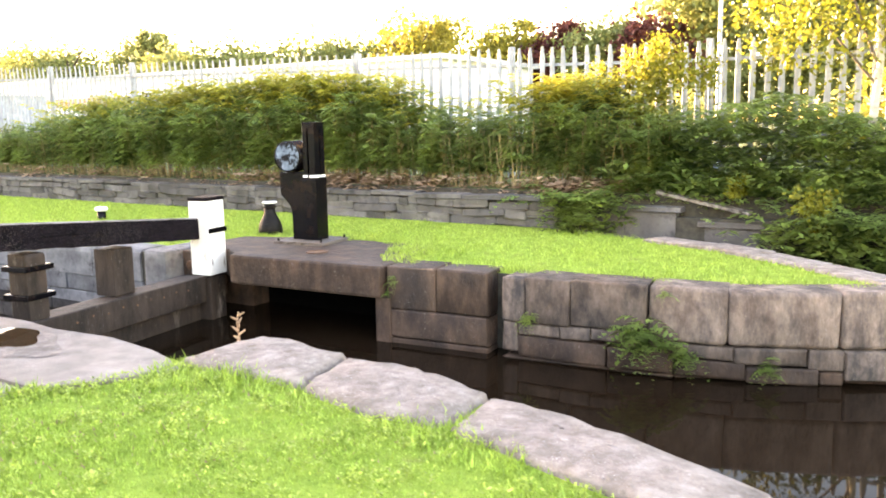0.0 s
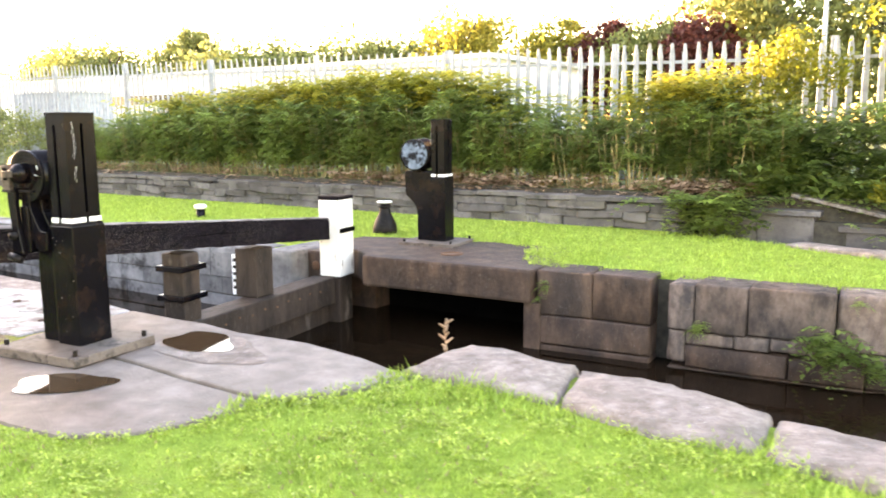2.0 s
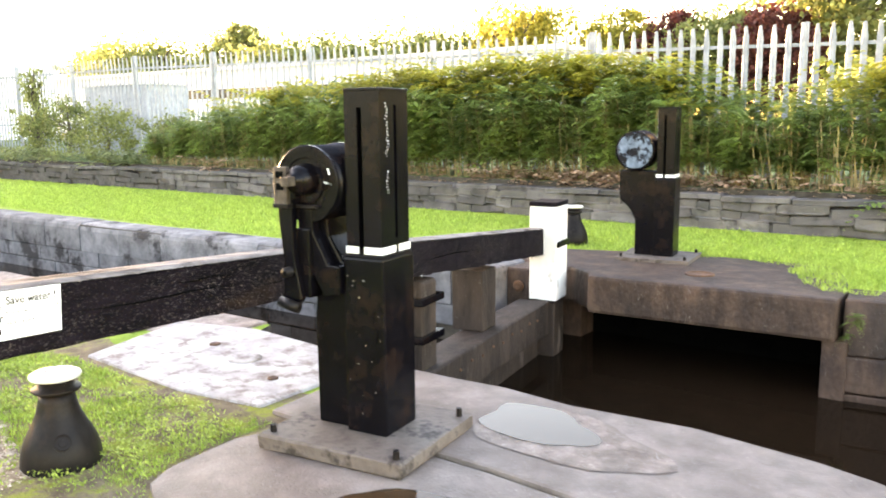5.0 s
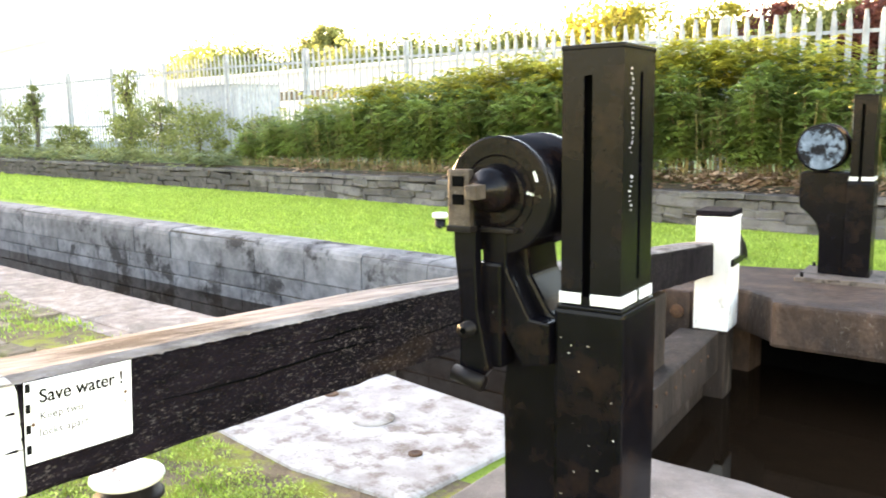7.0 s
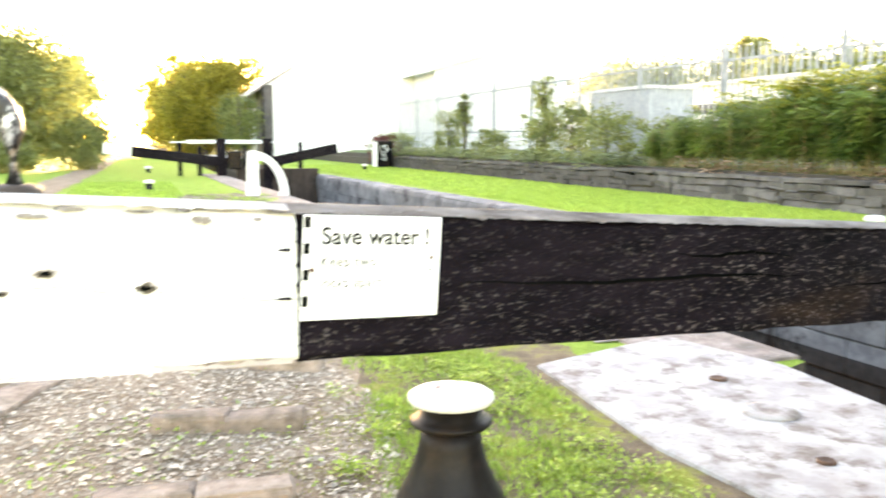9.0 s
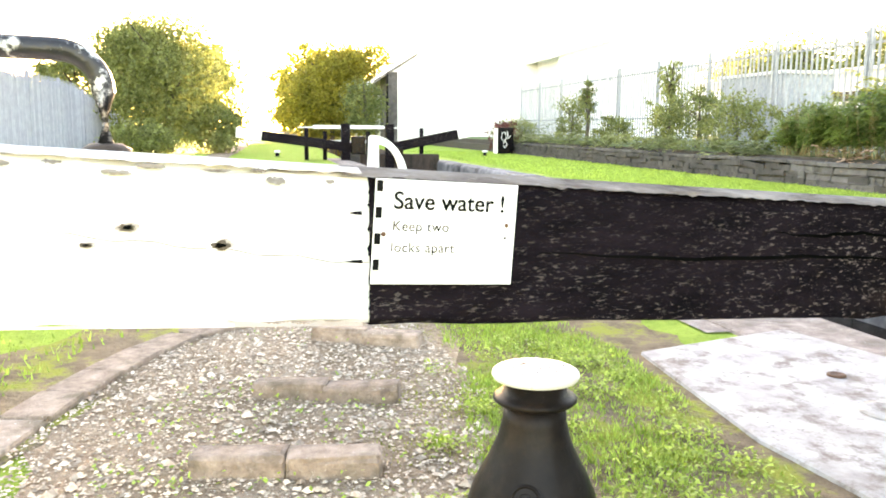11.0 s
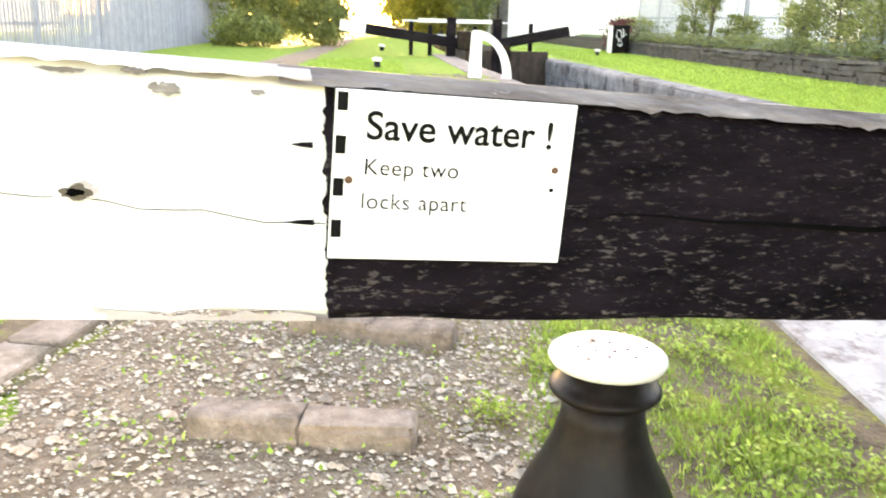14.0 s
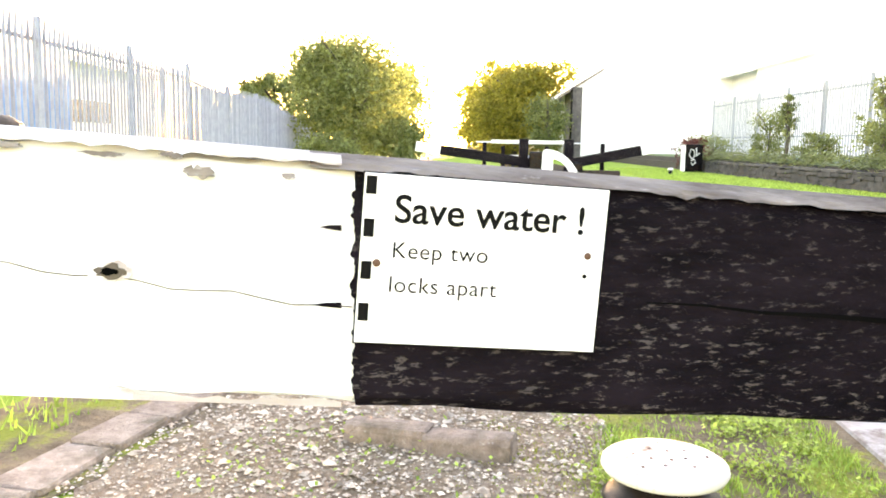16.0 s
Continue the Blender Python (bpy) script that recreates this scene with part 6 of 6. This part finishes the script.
# skyline behind the fence
SKY = [(-100, 62, 12.3, 12, M_LEAF), (-88, 60, 12.4, 10, M_LEAF), (-76, 62, 12.6, 8, M_LEAF), (-71, 60, 12.8, 4, M_LEAF), (-62, 60, 11.0, 11, M_LEAF), (-53, 64, 11.0, 10, M_LEAF), (-46, 62, 10.8, 6, M_LEAF), (-40, 66, 10.6, 8, M_LEAFY), (-34.5, 58, 11.3, 7.0, M_LEAFY), (-26.0, 58, 9.9, 4.5, M_LEAFY), (-22.5, 60, 9.6, 4.0, M_LEAFR), (-18.5, 62, 10.2, 7, M_LEAF), (-13.5, 60, 9.8, 4.5, M_LEAFR), (-8.5, 66, 13.0, 11, M_LEAF), (0.5, 64, 15.0, 12, M_LEAF), (12, 60, 15.0, 12, M_LEAF), (24, 55, 14, 12, M_LEAF)]
for k, (x, y, h, w, m) in enumerate(SKY):
    tree("distant tree on the skyline behind the fence", x, y, YARD, h - YARD, w * 1.35, m, 80 + k, 11000, 0.22 if w < 9 else 0.30, low=0.05, clumps=220)
tree("rounded bushes behind the fence", -2, 24, YARD, 2.4, 6, M_LEAF, 101, 2200, 0.14, "shrub", 0.0)
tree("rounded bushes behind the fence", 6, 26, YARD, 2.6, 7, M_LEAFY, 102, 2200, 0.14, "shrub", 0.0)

# birch at the fence
birch = thing("birch_tree", "slender birch with bright yellow green hanging leaves by the fence", "tree", pose(5.75, 8.3, YARD))
limbs([(0, 0, -0.1), (-0.02, 0.02, 0.8), (0.03, 0, 1.7), (-0.03, 0.02, 2.7), (0.05, 0, 3.9), (0.0, 0, 5.0)], 0.065, 0.02, M_BIRCHBARK, birch)
for k, (dx_, dz) in enumerate(((-1.4, 2.6), (-0.9, 3.2), (0.9, 2.8), (1.3, 3.4), (-1.7, 3.6))):
    limbs([(0, 0, 1.4 + 0.25 * k), (dx_ * 0.5, -0.2, dz - 0.3), (dx_, -0.3, dz)], 0.022, 0.006, M_BARK, birch, "limb")
crown("crown", [(0.2, -0.2, 3.1, 1.9, 0.9, 0.9), (-1.2, -0.3, 2.5, 0.8, 0.6, 0.6), (1.0, -0.3, 2.5, 1.0, 0.7, 0.7), (-0.4, -0.3, 2.1, 1.0, 0.6, 0.45), (0.5, 0, 4.3, 1.8, 1.0, 0.9)], 9000, 0.042, M_BIRCH, 90, birch, 130, 0.35)
vine = thing("climbing_shrub", "yellow leaved climber hanging over the fence", "climber", pose(2.75, 8.0, YARD))
limbs([(0, 0, 0), (0.05, 0, 0.7), (-0.05, 0, 1.4), (0.1, -0.1, 2.0)], 0.02, 0.008, M_BARK, vine)
crown("crown", [(-0.35, -0.1, 1.75, 0.55, 0.3, 0.25), (0.15, -0.3, 1.25, 0.28, 0.2, 0.55), (0.3, -0.3, 0.85, 0.16, 0.15, 0.3), (0.6, -0.1, 1.7, 0.5, 0.3, 0.25), (0.1, -0.1, 2.0, 0.5, 0.3, 0.3)], 3200, 0.036, M_BIRCH, 91, vine, 70, 0.3)
for k, (x, y, z, s_) in enumerate(((4.35, 6.75, 0.52, 0.16), (5.35, 6.35, 0.28, 0.30), (-9.6, 7.6, 1.7, 0.28))):
    t_ = thing("yellow_shoot", "bright yellow leafy shoot among the ferns", "plant", pose(x, y, z))
    crown("leaves", [(0, 0, 0.1, s_, s_ * 0.7, s_)], 460, 0.034, M_BIRCH, 95 + k, t_, 16)

plank = new("weathered_plank", bm_mesh("weathered_plank", box(bmesh.new(), (-0.62, -0.08, -0.02), (0.62, 0.08, 0.02), 0.004, None, 0.004), M_TIMBER_TOP))
plank.matrix_basis = pose(3.95, 6.72, 0.42, 4, 11, -4)
tagged(plank, "weathered grey plank lying on the bank", "plank")

for x, y, a, l in ((0.70, -2.84, 66, 0.15), (0.83, -2.56, 62, 0.14)):
    ob = part("kerb_stone", box(bmesh.new(), (-l, -0.045, -0.05), (l, 0.045, 0.045), 0.03, None, 0.006), M_COPE, None, "", pose(x, y, 0.012, 0, 2, a), True)
    tagged(ob, "rounded grey kerb stone half sunk beside the slab", "kerb stone", "kerb stones by the slab")
wrap = thing("litter_wrapper", "crumpled blue and white drink carton on the ground", "litter", pose(0.95, -2.53, 0.035, 0, 8, 75))
part("carton", box(bmesh.new(), (-0.10, -0.04, -0.03), (0.10, 0.04, 0.03), 0.01, None, 0.008), M_WRAP, wrap)
part("white_panel", box(bmesh.new(), (-0.06, -0.043, -0.02), (0.05, -0.038, 0.02)), M_WRAP2, wrap)

# ---- buildings ----
ware = thing("warehouse", "large white warehouse with pitched roof beyond the lock", "building", pose(-50, 0, 0))
part("wall", prism(bmesh.new(), [(4.3, 0), (15.0, 0), (15.0, 5.85), (8.6, 7.26), (4.3, 4.50)], -25, 0, "yz"), M_RENDER, ware, "white rendered gable wall")
for y0, z0, y1, z1 in ((3.4, 3.80, 8.6, 7.15), (8.6, 7.15, 15.6, 5.6)):
    part("roof", prism(bmesh.new(), [(y0, z0), (y1, z1), (y1, z1 + 0.15), (y0, z0 + 0.15)], -25.5, 0.02, "yz"), M_RENDER, ware, "white sheet roof with overhang")
# Darker strip takes the place of shade under the left eave.
part("eave_board", prism(bmesh.new(), [(3.38, 3.74), (6.1, 5.50), (6.1, 5.62), (3.38, 3.90)], 0.03, 0.12, "yz"), M_TIMBER_TOP, ware, "strip coloured as the shaded underside of the eave")
part("grey_corner", box(bmesh.new(), (-3.0, 4.18, 0), (0.12, 4.85, 4.45)), M_WALL, ware, "grey stone corner")
part("downpipe", tube(bmesh.new(), (0.16, 4.2, 0), (0.16, 4.2, 4.3), 0.07, None, 10), M_IRON, ware)
for z in (3.2, 2.7):
    part("band", box(bmesh.new(), (0.01, 8.6, z), (0.05, 12.8, z + 0.08)), M_ROOF, ware)
shed = thing("shed_building", "pale gabled shed behind the palisade fence", "building", pose(-46, 17, YARD))
part("wall", prism(bmesh.new(), [(-3.0, 0), (6, 0), (6, 4.52), (0.3, 5.86), (-3.0, 4.86)], -14, 0, "yz"), M_RENDER, shed)
part("roof", prism(bmesh.new(), [(-3.8, 4.60), (0.3, 5.78), (0.3, 5.90), (-3.8, 4.72)], -14.5, 0.3, "yz"), M_ROOF, shed, "pale sheet roof")
part("roof", prism(bmesh.new(), [(0.302, 5.78), (7, 4.2), (7, 4.32), (0.302, 5.90)], -14.5, 0.02, "yz"), M_RENDER, shed, "pale sheet roof")
unit = thing("depot_building", "long pale depot with a dark window strip behind the fence", "building", pose(-40, 42, YARD))
part("wall", box(bmesh.new(), (-45, 0, 0), (18, 14, 5.2)), M_RENDER, unit)
part("window_strip", box(bmesh.new(), (-30, -0.06, 2.9), (14, -0.01, 3.7)), M_DARKGLASS, unit)
part("roof", box(bmesh.new(), (-45.5, -0.4, 5.2), (18.5, 14.4, 5.5)), M_ROOF, unit)
kiosk = thing("grey_kiosk", "grey metal enclosure behind the palisade fence", "cabinet", pose(-21.5, 11.4, YARD))
part("body", box(bmesh.new(), (-1.7, 0, 0), (1.7, 1.6, 2.1), 0.02), M_GALV, kiosk)
part("roof", box(bmesh.new(), (-1.8, -0.1, 2.1), (1.8, 1.7, 2.2), 0.02), M_ROOF, kiosk)
yard2 = thing("yard_building", "white depot with dark windows and orange panels behind the fence", "building", pose(-24, -20, 0))
part("wall", box(bmesh.new(), (-22, -8, 0), (12, 0, 4.2)), M_RENDER, yard2)
for x in (-16, -9, -2, 5):
    part("window", box(bmesh.new(), (x, 0.01, 1.6), (x + 5, 0.06, 2.6)), M_DARKGLASS, yard2)
for x in (-10, -3.2):
    part("orange_panel", box(bmesh.new(), (x, 0.01, 0.4), (x + 0.8, 0.08, 3.6)), M_ORANGE, yard2, "orange panel")
part("roof", box(bmesh.new(), (-22.5, -8.5, 4.2), (12.5, 0.5, 4.45)), M_ROOF, yard2)
box_ = thing("blue_container", "blue steel container behind the towpath fence", "container", pose(-22.0, -13.5, 0))
part("body", box(bmesh.new(), (0, -2.4, 0), (6.0, 0, 3.95), 0.02), M_BLUEPAINT, box_)
pole = thing("lamp_pole", "slim grey lighting pole behind the fence", "pole", pose(2.6, 13.0, YARD))
part("shaft", tube(bmesh.new(), (0, 0, 0), (0, 0, 3.4), 0.05, 0.04, 10), M_GALV, pole)
part("head", box(bmesh.new(), (-0.2, -0.05, 3.4), (0.08, 0.05, 3.48), 0.01), M_GALV, pole)
